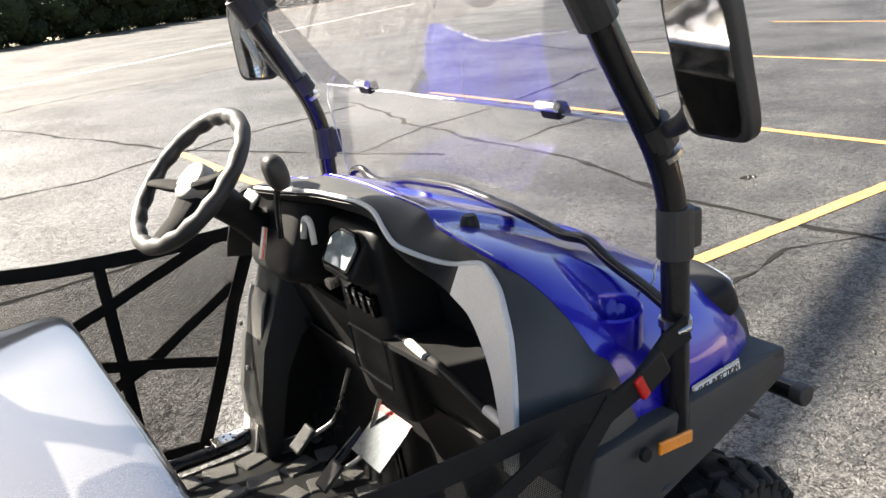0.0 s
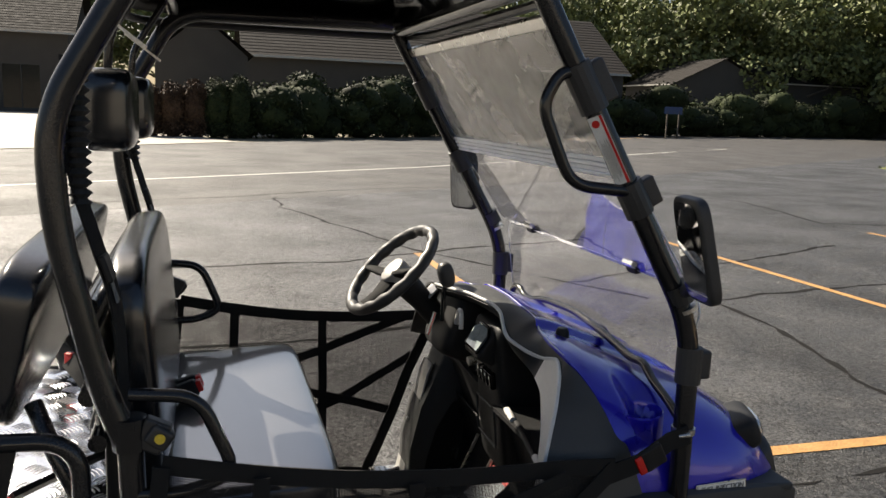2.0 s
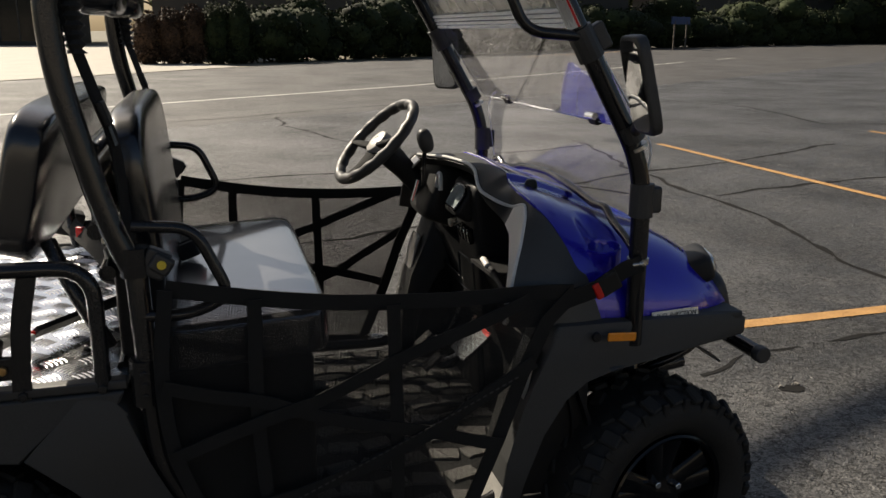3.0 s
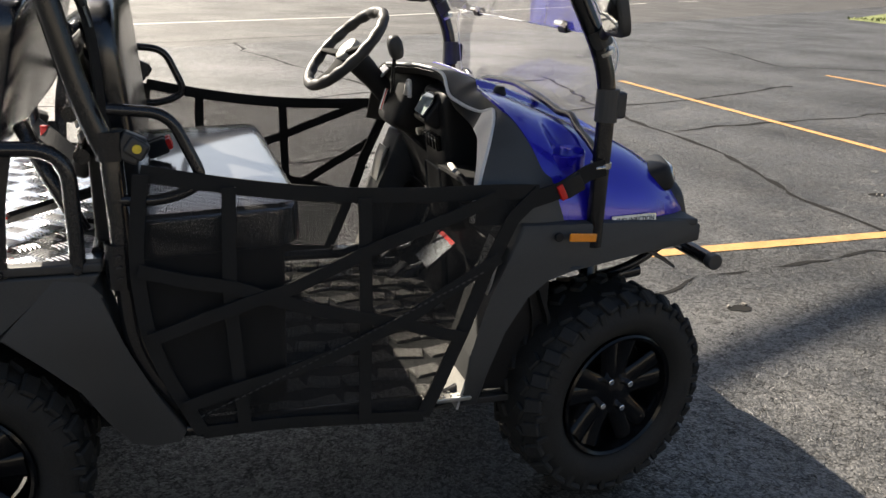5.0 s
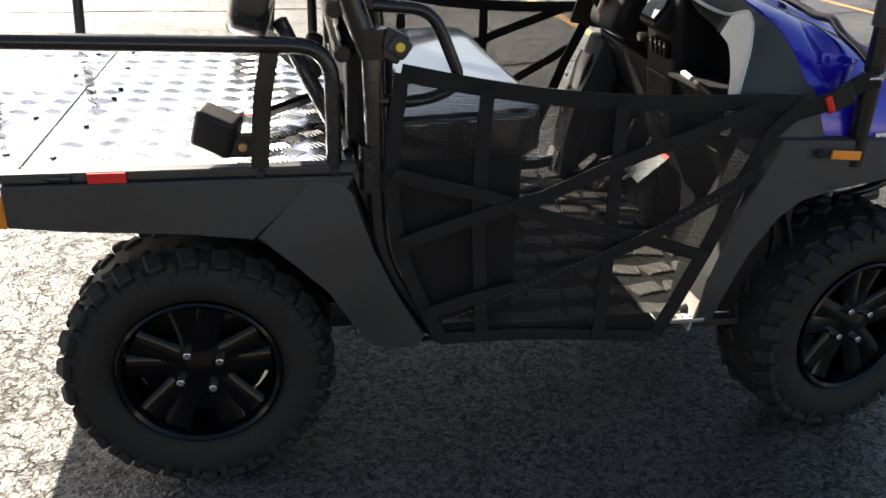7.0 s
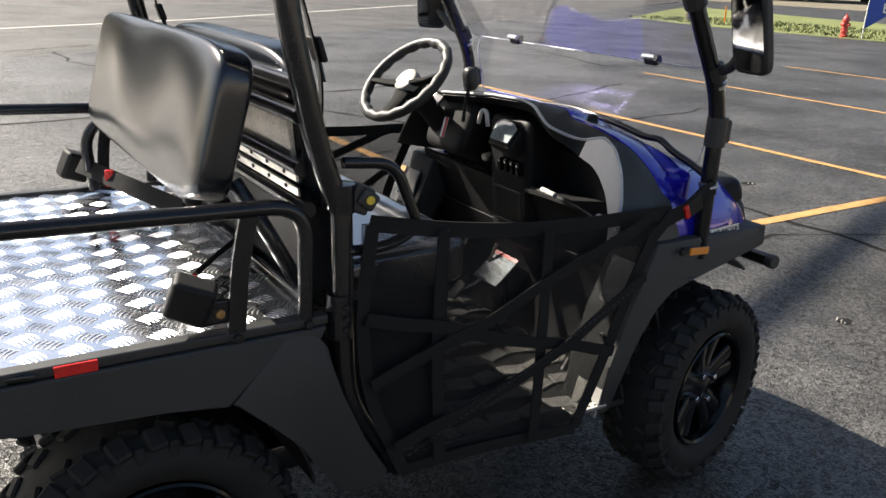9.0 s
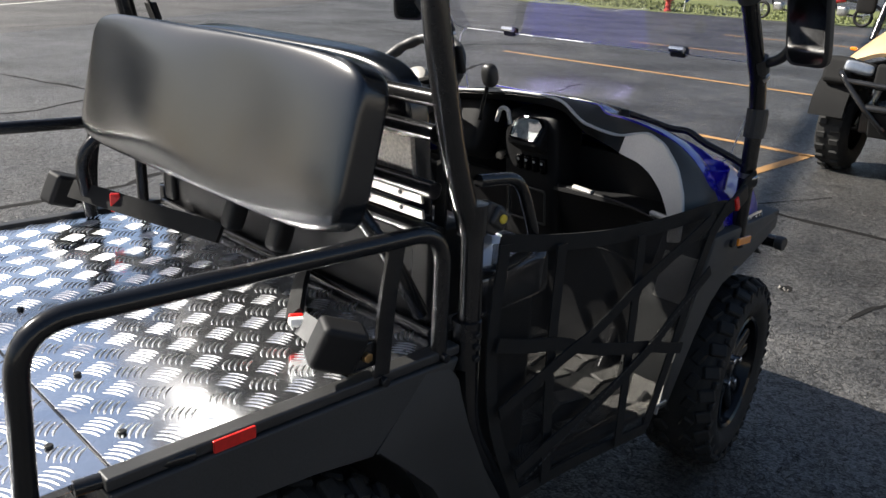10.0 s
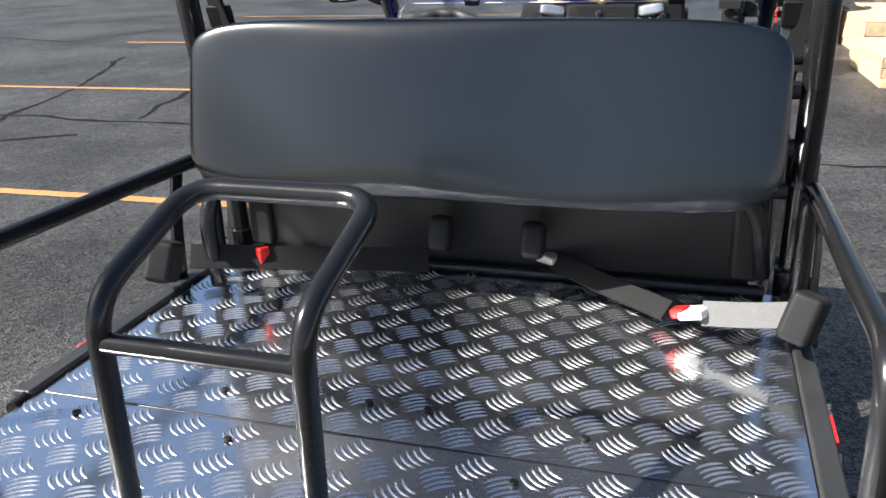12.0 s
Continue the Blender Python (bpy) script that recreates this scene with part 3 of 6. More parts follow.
# wheels
def wheel(x, side, wide):
    """A tyre with tread lugs on a gloss black spoked rim; built round the y axis, outer side to -y, set at its place by vp."""
    yo, yi = -0.645, -0.645 + wide
    mid = (yo + yi) / 2
    # the front wheels are steered a little to the left
    steer = (11 if side < 0 else -11) if x > 1 else 0
    at = pose(x, mid, 0.312, 0, 0, steer) @ Matrix.Translation((0, -mid, 0))

    def put(bm):
        bmesh.ops.transform(bm, matrix=at, verts=bm.verts)
        return flip(bm, side)
    prof = [(0.178, yo + 0.035), (0.19, yo + 0.018), (0.215, yo + 0.002), (0.245, yo - 0.004), (0.272, yo + 0.006), (0.290, yo + 0.022), (0.298, yo + 0.05),
            (0.300, (yo + yi) / 2), (0.298, yi - 0.05), (0.290, yi - 0.022), (0.272, yi - 0.006), (0.245, yi + 0.004), (0.215, yi - 0.002), (0.178, yi - 0.035)]
    w = vp("wheel" if x > 1 else "rear_wheel", put(lathe(prof, 64)), RUBBER, "knobbly black tyre on a black rim")
    w.name = "wheel"
    bm = bmesh.new()
    n = 26
    for k in range(n):
        a = 2 * math.pi * k / n
        for row, (yy, off, tilt) in enumerate(((yo + 0.022, 0, 0.25), (yo + 0.068, 0.5, -0.45), (yi - 0.068, 0, 0.45), (yi - 0.022, 0.5, -0.25))):
            b = a + off * 2 * math.pi / n
            r = 0.291 if row in (0, 3) else 0.298
            size = (0.040, 0.050, 0.020) if row in (0, 3) else (0.044, 0.036, 0.018)
            m = Matrix.Rotation(-b, 4, "Y") @ Matrix.Translation((0, yy, r)) @ Matrix.Rotation(tilt, 4, "Z")
            if row == 0:
                m = m @ Matrix.Rotation(0.55, 4, "X")
            if row == 3:
                m = m @ Matrix.Rotation(-0.55, 4, "X")
            box(size, m, 0.005, 1, bm)
        # small side lugs on the shoulder
        b = a + 0.5 * 2 * math.pi / n
        box((0.02, 0.014, 0.04), Matrix.Rotation(-b, 4, "Y") @ Matrix.Translation((0, yo + 0.006, 0.27)), 0.003, 1, bm)
    tagged(vp("tread", put(bm), RUBBER, "", w, 30), kind="stuff")
    rim = [(0.186, yo + 0.012), (0.180, yo + 0.008), (0.172, yo + 0.014), (0.168, yo + 0.03), (0.160, yo + 0.05), (0.158, yi - 0.03), (0.182, yi - 0.02)]
    rimp = vp("rim", put(lathe(rim, 48)), GLOSS_BLACK, "gloss black spoked rim", w)
    bm = bmesh.new()
    for k in range(10):
        a = 2 * math.pi * (k // 2) / 5 + (0.2 if k % 2 else -0.2) + 0.3
        a2 = a + (-0.12 if k % 2 else 0.12)
        tube([(0.03 * math.cos(a2), yo + 0.050, 0.03 * math.sin(a2)), (0.10 * math.cos(a), yo + 0.046, 0.10 * math.sin(a)), (0.164 * math.cos(a), yo + 0.038, 0.164 * math.sin(a))],
             [0.040, 0.030, 0.034], 10, bm=bm, flat=0.32, up=(0, 1, 0))
    vp("spokes", put(bm), GLOSS_BLACK, "", w, 50)
    vp("hub_cap", put(lathe([(0.0005, yo + 0.030), (0.028, yo + 0.030), (0.034, yo + 0.036), (0.066, yo + 0.040), (0.070, yo + 0.07)], 28)), GLOSS_BLACK, "", w)
    vp("brake_disc", put(lathe([(0.0005, yo + 0.10), (0.152, yo + 0.10), (0.152, yo + 0.118), (0.0005, yo + 0.118)], 32)), BLACK_TUBE, "dark brake disc", w)
    for k in range(4):
        a = math.pi / 2 * k + 0.5
        m = Matrix.Translation((0.052 * math.cos(a), yo + 0.030, 0.052 * math.sin(a))) @ Matrix.Rotation(math.pi / 2, 4, "X")
        vp("lug_nut", put(disc(0.010, 0.022, m, 8, 0.003)), CHROME, "chrome lug nut", w)


for wx in (0.0, 1.65):
    for s in (-1, 1):
        wheel(wx, s, 0.235 if wx < 1 else 0.215)

# chassis
bm = box((1.55, 0.62, 0.08), pose(0.62, 0, 0.265), 0.01)
box((0.36, 0.62, 0.14), pose(0.05, 0, 0.37), 0.01, 2, bm)
box((0.40, 0.46, 0.2), pose(0.13, 0, 0.52), 0.02, 2, bm)
for s in (-1, 1):
    tube([(-0.42, 0.33 * s, 0.68), (0.36, 0.33 * s, 0.68), (0.5, 0.36 * s, 0.29), (1.28, 0.36 * s, 0.29), (1.5, 0.3 * s, 0.5), (1.9, 0.28 * s, 0.55)], 0.024, 10, bm=bm)
for ax in (0.0, 1.65):
    tube([(ax, -0.56, 0.312), (ax, 0.56, 0.312)], 0.028, 10, bm=bm)
    for s in (-1, 1):
        tube([(ax + 0.02, 0.42 * s, 0.3), (ax + 0.06, 0.3 * s, 0.66)], 0.028, 10, bm=bm)
vp("chassis", bm, BLACK_TUBE, "black steel chassis and axles")
for s in (-1, 1):
    for ax in (0.0, 1.65):
        pts = []
        for i in range(60):
            f = i / 59
            c = Vector((ax - 0.05, 0.40 * s, 0.32)).lerp(Vector((ax + 0.0, 0.31 * s, 0.62)), f)
            a = f * 2 * math.pi * 7
            pts.append(c + Vector((math.cos(a) * 0.035, math.sin(a) * 0.035, 0)))
        vp("shock_spring", tube(pts, 0.006, 6), STEEL, "coil spring of a shock absorber")

# floor with block-pattern mat
bm = box((0.74, 1.16, 0.02), pose(1.05, 0, 0.325), 0.004)
vp("floor_pan", bm, BLACK_PLASTIC, "black floor pan")
mat_p = vp("floor_mat", box((0.70, 1.12, 0.006), pose(1.05, 0, 0.336), 0.001), RUBBER, "grey rubber floor mat with raised blocks")
for i in range(7):
    for j in range(10):
        ang = 0.6 if (i + j) % 2 else -0.6
        vp("floor_block", box((0.088, 0.062, 0.012), pose(0.76 + i * 0.098 + 0.02 * (j % 2), -0.52 + j * 0.115, 0.340, 0, 0, math.degrees(ang) * 0.4), 0.004, 1), FLOOR_MAT, "", mat_p)
for s in (-1, 1):
    vp("rocker_tube", tube(bend([(0.50, 0.60 * s, 0.365), (1.16, 0.60 * s, 0.355), (1.26, 0.58 * s, 0.40)], 0.06), 0.02), BLACK_TUBE)
    bm = box((0.13, 0.05, 0.012), pose(1.16, 0.615 * s, 0.372), 0.003)
    sp = vp("step_plate", bm, STEEL, "bare metal step plate")
    for k in range(6):
        for j in range(2):
            vp("step_stud", disc(0.004, 0.004, pose(1.11 + 0.02 * k, (0.605 + 0.02 * j) * s, 0.379), 8), STEEL, "", sp)

# bench base, cushion, backrests
vp("seat_base", box((0.34, 1.02, 0.44), pose(0.60, 0, 0.56), 0.03), DARK_IN, "black plastic bench base")
vp("seat_cushion", cushion((0.43, 1.07, 0.12), pose(0.600, 0, 0.825, 0, -3, 0), 10, 40), SEAT_VINYL, "black vinyl front bench cushion, lightened in its colour for the sun's sheen")
vp("front_backrest", cushion((0.094, 0.97, 0.47), pose(0.402, 0, 1.112, 0, -5, 0), 5.5, 30), VINYL, "black vinyl front backrest")
bm = cushion((0.092, 1.135, 0.332), Matrix.Identity(4), 7.0, 60)
for q in bm.verts:
    if q.co.x < 0:
        k = max(0.0, 1 - (q.co.z / 0.16) ** 4)
        q.co.x += 0.0055 * k * math.sin(2 * math.pi * (q.co.y - 0.30) / 0.65)
bmesh.ops.transform(bm, matrix=pose(0.187, -0.005, 1.197, 0, 14, 0), verts=bm.verts)
vp("rear_backrest", bm, VINYL, "padded black vinyl rear backrest, facing the bed")
vp("backrest_panel", box((0.012, 1.06, 0.085), pose(0.336, 0, 1.165, 0, -6, 0), 0.003), BRUSHED, "bare metal panel behind the front bench")
for z, x in ((1.285, 0.335), (1.225, 0.325), (1.118, 0.328)):
    vp("seat_crossbar", tube([(x, -0.60, z), (x, 0.60, z)], 0.017), BLACK_TUBE, "black tube between the roll bars")
for z, x in ((1.092, 0.334), (1.060, 0.338)):
    ml = vp("mounting_rail", box((0.006, 1.12, 0.020), pose(x, 0, z, 0, -10, 0), 0.0015), BRUSHED, "bare metal rail with bolt holes")
    for k in range(11):
        vp("bolt", disc(0.005, 0.007, pose(x - 0.004, -0.50 + 0.10 * k, z + 0.002, 0, 80, 0), 8, 0.0015), BLACK_TUBE, "", ml)
vp("seat_crossbar", tube([(0.342, -0.60, 1.030), (0.342, 0.60, 1.030)], 0.017), BLACK_TUBE, "black tube between the roll bars")
for s in (-1, 1):
    vp("backrest_arm", tube(bend([(0.20, 0.50 * s, 1.08), (0.10, 0.52, 1.00), (0.12, 0.52, 0.83)] if s > 0 else [(0.22, -0.50, 1.08), (0.26, -0.55, 1.0), (0.33, -0.57, 0.86)], 0.06), 0.017), BLACK_TUBE, "bent black bracket carrying the rear backrest")
vp("bench_rear_panel", box((0.02, 1.10, 0.25), pose(0.372, 0, 0.925, 0, -4, 0), 0.004), DARK_IN, "smooth black panel under the rear backrest")
for s in (-1, 1):
    vp("bench_side_box", box((0.1, 0.06, 0.2), pose(0.40, 0.54 * s, 0.93), 0.012), DARK_IN)

# roll cage
for s in (-1, 1):
    y, yf = 0.63 * s, 0.61 * s
    vp("front_pillar", tube(bend([(1.548, yf, 0.76), (1.548, yf, 1.20), (1.15, 0.612 * s, 1.895)], 0.10, 7), 0.0225, 16), BLACK_TUBE, "black front pillar tube")
    vp("roll_bar", tube(bend([(0.56, 0.625 * s, 0.37), (0.415, y, 0.585), (0.40, y, 1.07)], 0.09, 6), 0.0235, 16), BLACK_TUBE, "black lower roll bar tube")
    vp("roll_bar", tube(bend([(0.395, y, 1.04), (0.348, 0.628 * s, 1.17), (0.288, 0.622 * s, 1.44), (0.282, 0.618 * s, 1.62), (0.452, 0.612 * s, 1.918), (1.13, 0.608 * s, 1.928)], 0.09, 7), 0.0245, 16), BLACK_TUBE, "black roof tube")
    for z, h in ((0.80, 0.10), (1.06, 0.06)):
        vp("tube_collar", tube([(0.40, y, z - h / 2), (0.40, y, z + h / 2)], 0.030, 16), BLACK_TUBE)
    for k in range(3):
        vp("bolt", disc(0.008, 0.012, pose(0.40, y + 0.031 * s, 0.775 + k * 0.025, 90), 6, 0.002), BLACK_TUBE)
    up = Vector((1.15 - 1.548, 0.612 * s - yf, 1.895 - 1.20)).normalized()
    base = Vector((1.548, yf, 1.20))
    for d0, d1, r in ((0.295, 0.37, 0.030), (0.535, 0.635, 0.030)):
        c = vp("pillar_sleeve", tube([base + up * d0, base + up * d1], r, 16), BLACK_PLASTIC, "black pillar sleeve")
        mid = base + up * (d0 + d1) / 2
        vp("sleeve_tab", box((0.05, 0.028, d1 - d0 - 0.012), Matrix.Translation(mid + Vector((0.028, 0, 0.012))) @ pose(0, 0, 0, 0, -30, 0), 0.006), BLACK_PLASTIC, "", c)
    c = vp("pillar_sleeve", tube([(1.548, yf, 1.085), (1.548, yf, 1.165)], 0.0285, 16), BLACK_PLASTIC, "black pillar sleeve")
    vp("sleeve_tab", box((0.034, 0.03, 0.066), pose(1.580, yf, 1.125), 0.008), BLACK_PLASTIC, "", c)
for x, z in ((0.45, 1.92), (1.155, 1.90)):
    vp("roof_crossbar", tube([(x, -0.61, z), (x, 0.61, z)], 0.02), BLACK_TUBE)

# roof
def roof_fn(inset, zt, crown):
    def fn(u, v):
        x, y = -1 + 2 * u, -1 + 2 * v
        k = (abs(x) ** 7 + abs(y) ** 7) ** (1 / 7)
        m = max(abs(x), abs(y), 1e-6)
        sx, sy = x * m / max(k, 1e-6), y * m / max(k, 1e-6)
        edge = max(abs(x), abs(y))
        drop = 0.06 * max(0, (edge - 0.86) / 0.14) ** 1.6
        rib = 0.012 * math.exp(-((abs(sy) - 0.55) / 0.07) ** 2) if edge < 0.86 else 0
        return (0.775 + sx * (0.475 - inset), sy * (0.665 - inset), zt + crown * (1 - sx * sx) * (1 - sy * sy) - drop + rib)
    return fn


vp("roof", sheet(roof_fn(0, 1.975, 0.05), 40, 48, -0.02), GLOSS_BLACK, "moulded black plastic roof")
vp("roof_lip", tube([roof_fn(0.012, 1.948, 0.0)(0.5 + 0.5 * a, 0.5 + 0.5 * b) for a, b in [(-1, t / 8 - 1) for t in range(16)] + [(t / 8 - 1, 1) for t in range(16)] + [(1, 1 - t / 8) for t in range(16)] + [(1 - t / 8, -1) for t in range(16)]], 0.012, 8, True), BLACK_PLASTIC)

# headrests on brackets under the roof
for y in (-0.30, 0.30):
    hr = vp("headrest", cushion((0.105, 0.21, 0.165), pose(0.349, y, 1.628), 5, 16), VINYL, "black padded headrest")
    vp("headrest_bracket", strap([(0.332, y, 1.824), (0.422, y, 1.756)], 0.028, 0.006, (0, 1, 0)), BRUSHED, "bare metal headrest bracket", hr)
    vp("headrest_stem", tube(bend([(0.345, y, 1.69), (0.352, y, 1.78), (0.44, y, 1.92)], 0.03), 0.009, 8), BLACK_TUBE, "", hr)

# windshield
def pane(x0, z0, x1, z1, w0, w1, name, label, corner=0.05, mat=None):
    """A clear sheet 5 mm thick between the height z0 at x0 and z1 at x1, with rounded corners."""
    bm = bmesh.new()
    out = []
    h = math.hypot(x1 - x0, z1 - z0)
    for cx, cy, a0 in ((w0 - corner, corner, -90), (w1 - corner, h - corner, 0), (-w1 + corner, h - corner, 90), (-w0 + corner, corner, 180)):
        for k in range(6):
            a = radians(a0 + 18 * k)
            out.append((cx + corner * math.cos(a), cy + corner * math.sin(a)))
    d = Vector((x1 - x0, 0, z1 - z0)).normalized()
    f = bm.faces.new([bm.verts.new(Vector((x0, 0, z0)) + Vector((0, 1, 0)) * a + d * b) for a, b in out])
    bmesh.ops.recalc_face_normals(bm, faces=bm.faces)
    r = bmesh.ops.extrude_face_region(bm, geom=[f])
    n = Vector((0, 1, 0)).cross(d) * 0.005
    bmesh.ops.translate(bm, vec=n, verts=[v for v in r["geom"] if isinstance(v, bmesh.types.BMVert)])
    ob = vp(name, bm, mat or WINDSHIELD, label, None, 30)
    ob.visible_shadow = False
    ring = [Vector((x0, 0, z0)) + Vector((0, 1, 0)) * a + d * b + n * 0.5 for a, b in out]
    vp("pane_edge", tube(ring, 0.0022, 5, True), PANE_EDGE, "", ob)
    return ob


pane(1.370, 1.548, 1.205, 1.825, 0.60, 0.585, "upper_pane", "dusty clear upper windshield pane", 0.02, DUSTY_PANE)
pane(1.545, 1.285, 1.380, 1.535, 0.60, 0.60, "middle_pane", "clear middle windshield pane, hung below the fold", 0.03)
pane(1.578, 0.985, 1.566, 1.285, 0.54, 0.60, "lower_pane", "clear lower windshield pane standing on the hood", 0.05, THIN_PANE)
for k in range(4):
    f = k / 3
    vp("fold_strip", tube([(1.372 - 0.018 * f, -0.585, 1.527 + 0.034 * f), (1.372 - 0.018 * f, 0.585, 1.527 + 0.034 * f)], 0.0050, 8), PANE_EDGE, "milky plastic fold strip of the windshield")
vp("top_rail", box((0.025, 1.2, 0.03), pose(1.200, 0, 1.838, 0, -30, 0), 0.005), STEEL, "aluminium rail along the top of the windshield")
for y in (-0.34, 0.33):
    c = vp("windshield_clip", box((0.034, 0.05, 0.026), pose(1.553, y, 1.292, 0, -20, 0), 0.006), DARK_IN, "black and chrome clip on the windshield edge")
    vp("clip_roller", tube([(1.536, y - 0.024, 1.300), (1.536, y + 0.024, 1.300)], 0.010, 12), CHROME, "", c)

# grab handle and warning label on the right pillar
vp("grab_handle", tube(bend([(1.25, -0.618, 1.735), (1.20, -0.62, 1.735), (1.165, -0.62, 1.67), (1.235, -0.62, 1.515), (1.375, -0.625, 1.503)], 0.045, 6), 0.0125, 12), BLACK_TUBE, "black grab handle on the pillar")
up = Vector((1.15 - 1.548, -0.002, 0.695)).normalized()
lab0 = Vector((1.548, -0.61, 1.20)) + up * 0.375
side = Vector((-0.55, -0.78, -0.3))
side = (side - up * side.dot(up)).normalized()
rot = Matrix((up.cross(side), up, side)).transposed().to_4x4()
labm = Matrix.Translation(lab0 + up * 0.078 + side * 0.0235) @ rot
lb = vp("warning_label", box((0.03, 0.15, 0.0015), labm), WHITE_LABEL, "white warning label with red border and fine print")
vp("label_band", box((0.005, 0.15, 0.001), labm @ pose(0.0115, 0, 0.0015)), RED, "", lb)
vp("label_sign", disc(0.008, 0.001, labm @ pose(-0.003, 0.060, 0.0015), 20), RED, "", lb)
for k in range(9):
    vp("print_bar", box((0.0006, 0.085 if k % 2 else 0.07, 0.0006), labm @ pose(-0.0115 + 0.0022 * k, -0.022 + (0.005 if k % 3 else -0.004), 0.0012), 0), STONE, "", lb)

# side mirrors
for s in (-1, 1):
    tilt = pose(1.448, 0.756, 1.405, 0, -5, 37) if s > 0 else pose(1.448, -0.756, 1.405, 0, -14, -6)
    mb = vp("side_mirror", cushion((0.028, 0.118, 0.212), tilt, 6.5, 16), BLACK_PLASTIC, "black rectangular side mirror")
    bm = bmesh.new()
    pts = []
    for a in range(40):
        t = 2 * math.pi * a / 40
        c, q = math.cos(t), math.sin(t)
        k = (abs(c) ** 6 + abs(q) ** 6) ** (1 / 6)
        pts.append(bm.verts.new(tilt @ Vector((-0.0148, 0.050 * c / k, 0.097 * q / k))))
    f = bm.faces.new(pts)
    bmesh.ops.solidify(bm, geom=[f], thickness=0.001)
    vp("mirror_glass", bm, MIRROR, "silvered mirror glass", mb)
    vp("mirror_arm", tube(bend([(1.515, 0.615 * s, 1.288), (1.49, 0.68 * s, 1.31), (1.465, 0.73 * s, 1.37)], 0.03), 0.014), BLACK_PLASTIC, "", mb)
    vp("mirror_clamp", tube([(1.517, 0.611 * s, 1.268), (1.496, 0.611 * s, 1.305)], 0.0285, 16), BLACK_PLASTIC, "", mb)
    vp("clamp_band", tube([(1.527, 0.611 * s, 1.248), (1.523, 0.611 * s, 1.256)], 0.0265, 16), STEEL, "", mb)


# hood
def eased(x, xs, ys):
    """A smooth curve through the points (xs, ys), flat beyond its ends."""
    if x <= xs[0] or x >= xs[-1]:
        return ys[0] if x <= xs[0] else ys[-1]
    i = max(k for k in range(len(xs) - 1) if xs[k] <= x)
    slope = [(ys[min(k + 1, len(xs) - 1)] - ys[max(k - 1, 0)]) / (xs[min(k + 1, len(xs) - 1)] - xs[max(k - 1, 0)]) for k in (i, i + 1)]
    h = xs[i + 1] - xs[i]
    t = (x - xs[i]) / h
    return ((2 * t ** 3 - 3 * t * t + 1) * ys[i] + (t ** 3 - 2 * t * t + t) * h * slope[0]
            + (3 * t * t - 2 * t ** 3) * ys[i + 1] + (t ** 3 - t * t) * h * slope[1])


def hood_sec(x):
    xs = (1.30, 1.38, 1.46, 1.60, 1.74, 1.83, 1.88, 1.91)
    ws = (0.60, 0.605, 0.602, 0.588, 0.562, 0.525, 0.49, 0.455)
    hs = (1.118, 1.105, 1.078, 1.025, 0.975, 0.92, 0.855, 0.80)
    return eased(x, xs, ws), eased(x, xs, hs)


def hood_z(x, y, zb=0.80):
    """Height of the hood: a rounded section with a raised middle panel and a cup sunk in each flank."""
    w, h = hood_sec(x)
    u = min(1.0, abs(y) / w)
    z = zb + (h - zb) * (1 - u ** 6) ** 0.55
    fall = max(0.0, min(1.0, (1.88 - x) / 0.25))
    edge = 0.235 - 0.05 * max(0.0, (x - 1.4) / 0.5)
    k = max(0.0, min(1.0, (edge + 0.018 - abs(y)) / 0.036))
    z += fall * 0.020 * k * k * (3 - 2 * k)
    k = max(0.0, min(1.0, (0.075 - abs(y)) / 0.03))
    z -= fall * 0.010 * k * k * (3 - 2 * k) * max(0.0, min(1.0, (x - 1.40) / 0.05))
    r = math.hypot(x - 1.487, abs(y) - 0.532)
    if r < 0.045:
        z = min(z, 0.945)
    elif x > 1.43:
        # scoop on the slope above the cup
        s = math.hypot((x - 1.487) / 0.055, (abs(y) - 0.49) / 0.07)
        if s < 1:
            z -= 0.03 * (1 - s * s) ** 1.0
    return z


def hood_back(y):
    """Where the blue begins behind, across the width."""
    return eased(y, (-0.605, -0.59, -0.52, -0.43, -0.35, -0.16, -0.06, 0.12, 0.33, 0.45, 0.55, 0.605), (1.452, 1.42, 1.372, 1.335, 1.325, 1.352, 1.36, 1.375, 1.338, 1.335, 1.37, 1.44))


def hood_fn(u, v):
    a = -1 + 2 * v
    b = math.copysign(1 - (1 - abs(a)) ** 1.6, a)
    back = hood_back(b * 0.605)
    x = back + (1.90 - back) * u
    w, h = hood_sec(x)
    return (x, b * w, hood_z(x, b * w))


vp("hood", sheet(hood_fn, 72, 150, -0.006), BLUE, "glossy deep blue plastic hood", None, 50)
for s in (-1, 1):
    # cup moulded into the flank, with slots above it
    cup = vp("cup_ring", lathe([(0.0005, -0.055), (0.043, -0.05), (0.043, -0.004), (0.046, 0.0), (0.050, -0.003), (0.051, -0.10), (0.044, -0.14)], 36, pose(1.487, 0.532 * s, 0.998, 90 - 6 * s, -4, 0)), BLUE, "blue cup holder moulded into the hood flank")
vp("filler_cap", lathe([(0.0005, 0.02), (0.012, 0.02), (0.016, 0.012), (0.018, 0.0), (0.018, -0.02)], 16, pose(1.397, -0.275, hood_z(1.397, -0.275) + 0.006, 90)), DARK_IN, "black rubber knob on the hood")
for x, y in ((1.36, -0.14), (1.335, 0.02), (1.345, -0.58), (1.34, 0.26), (1.385, 0.45)):
    vp("push_rivet", disc(0.009, 0.008, pose(x, y, hood_z(max(x, 1.375), y) + 0.004), 12, 0.002), DARK_IN)

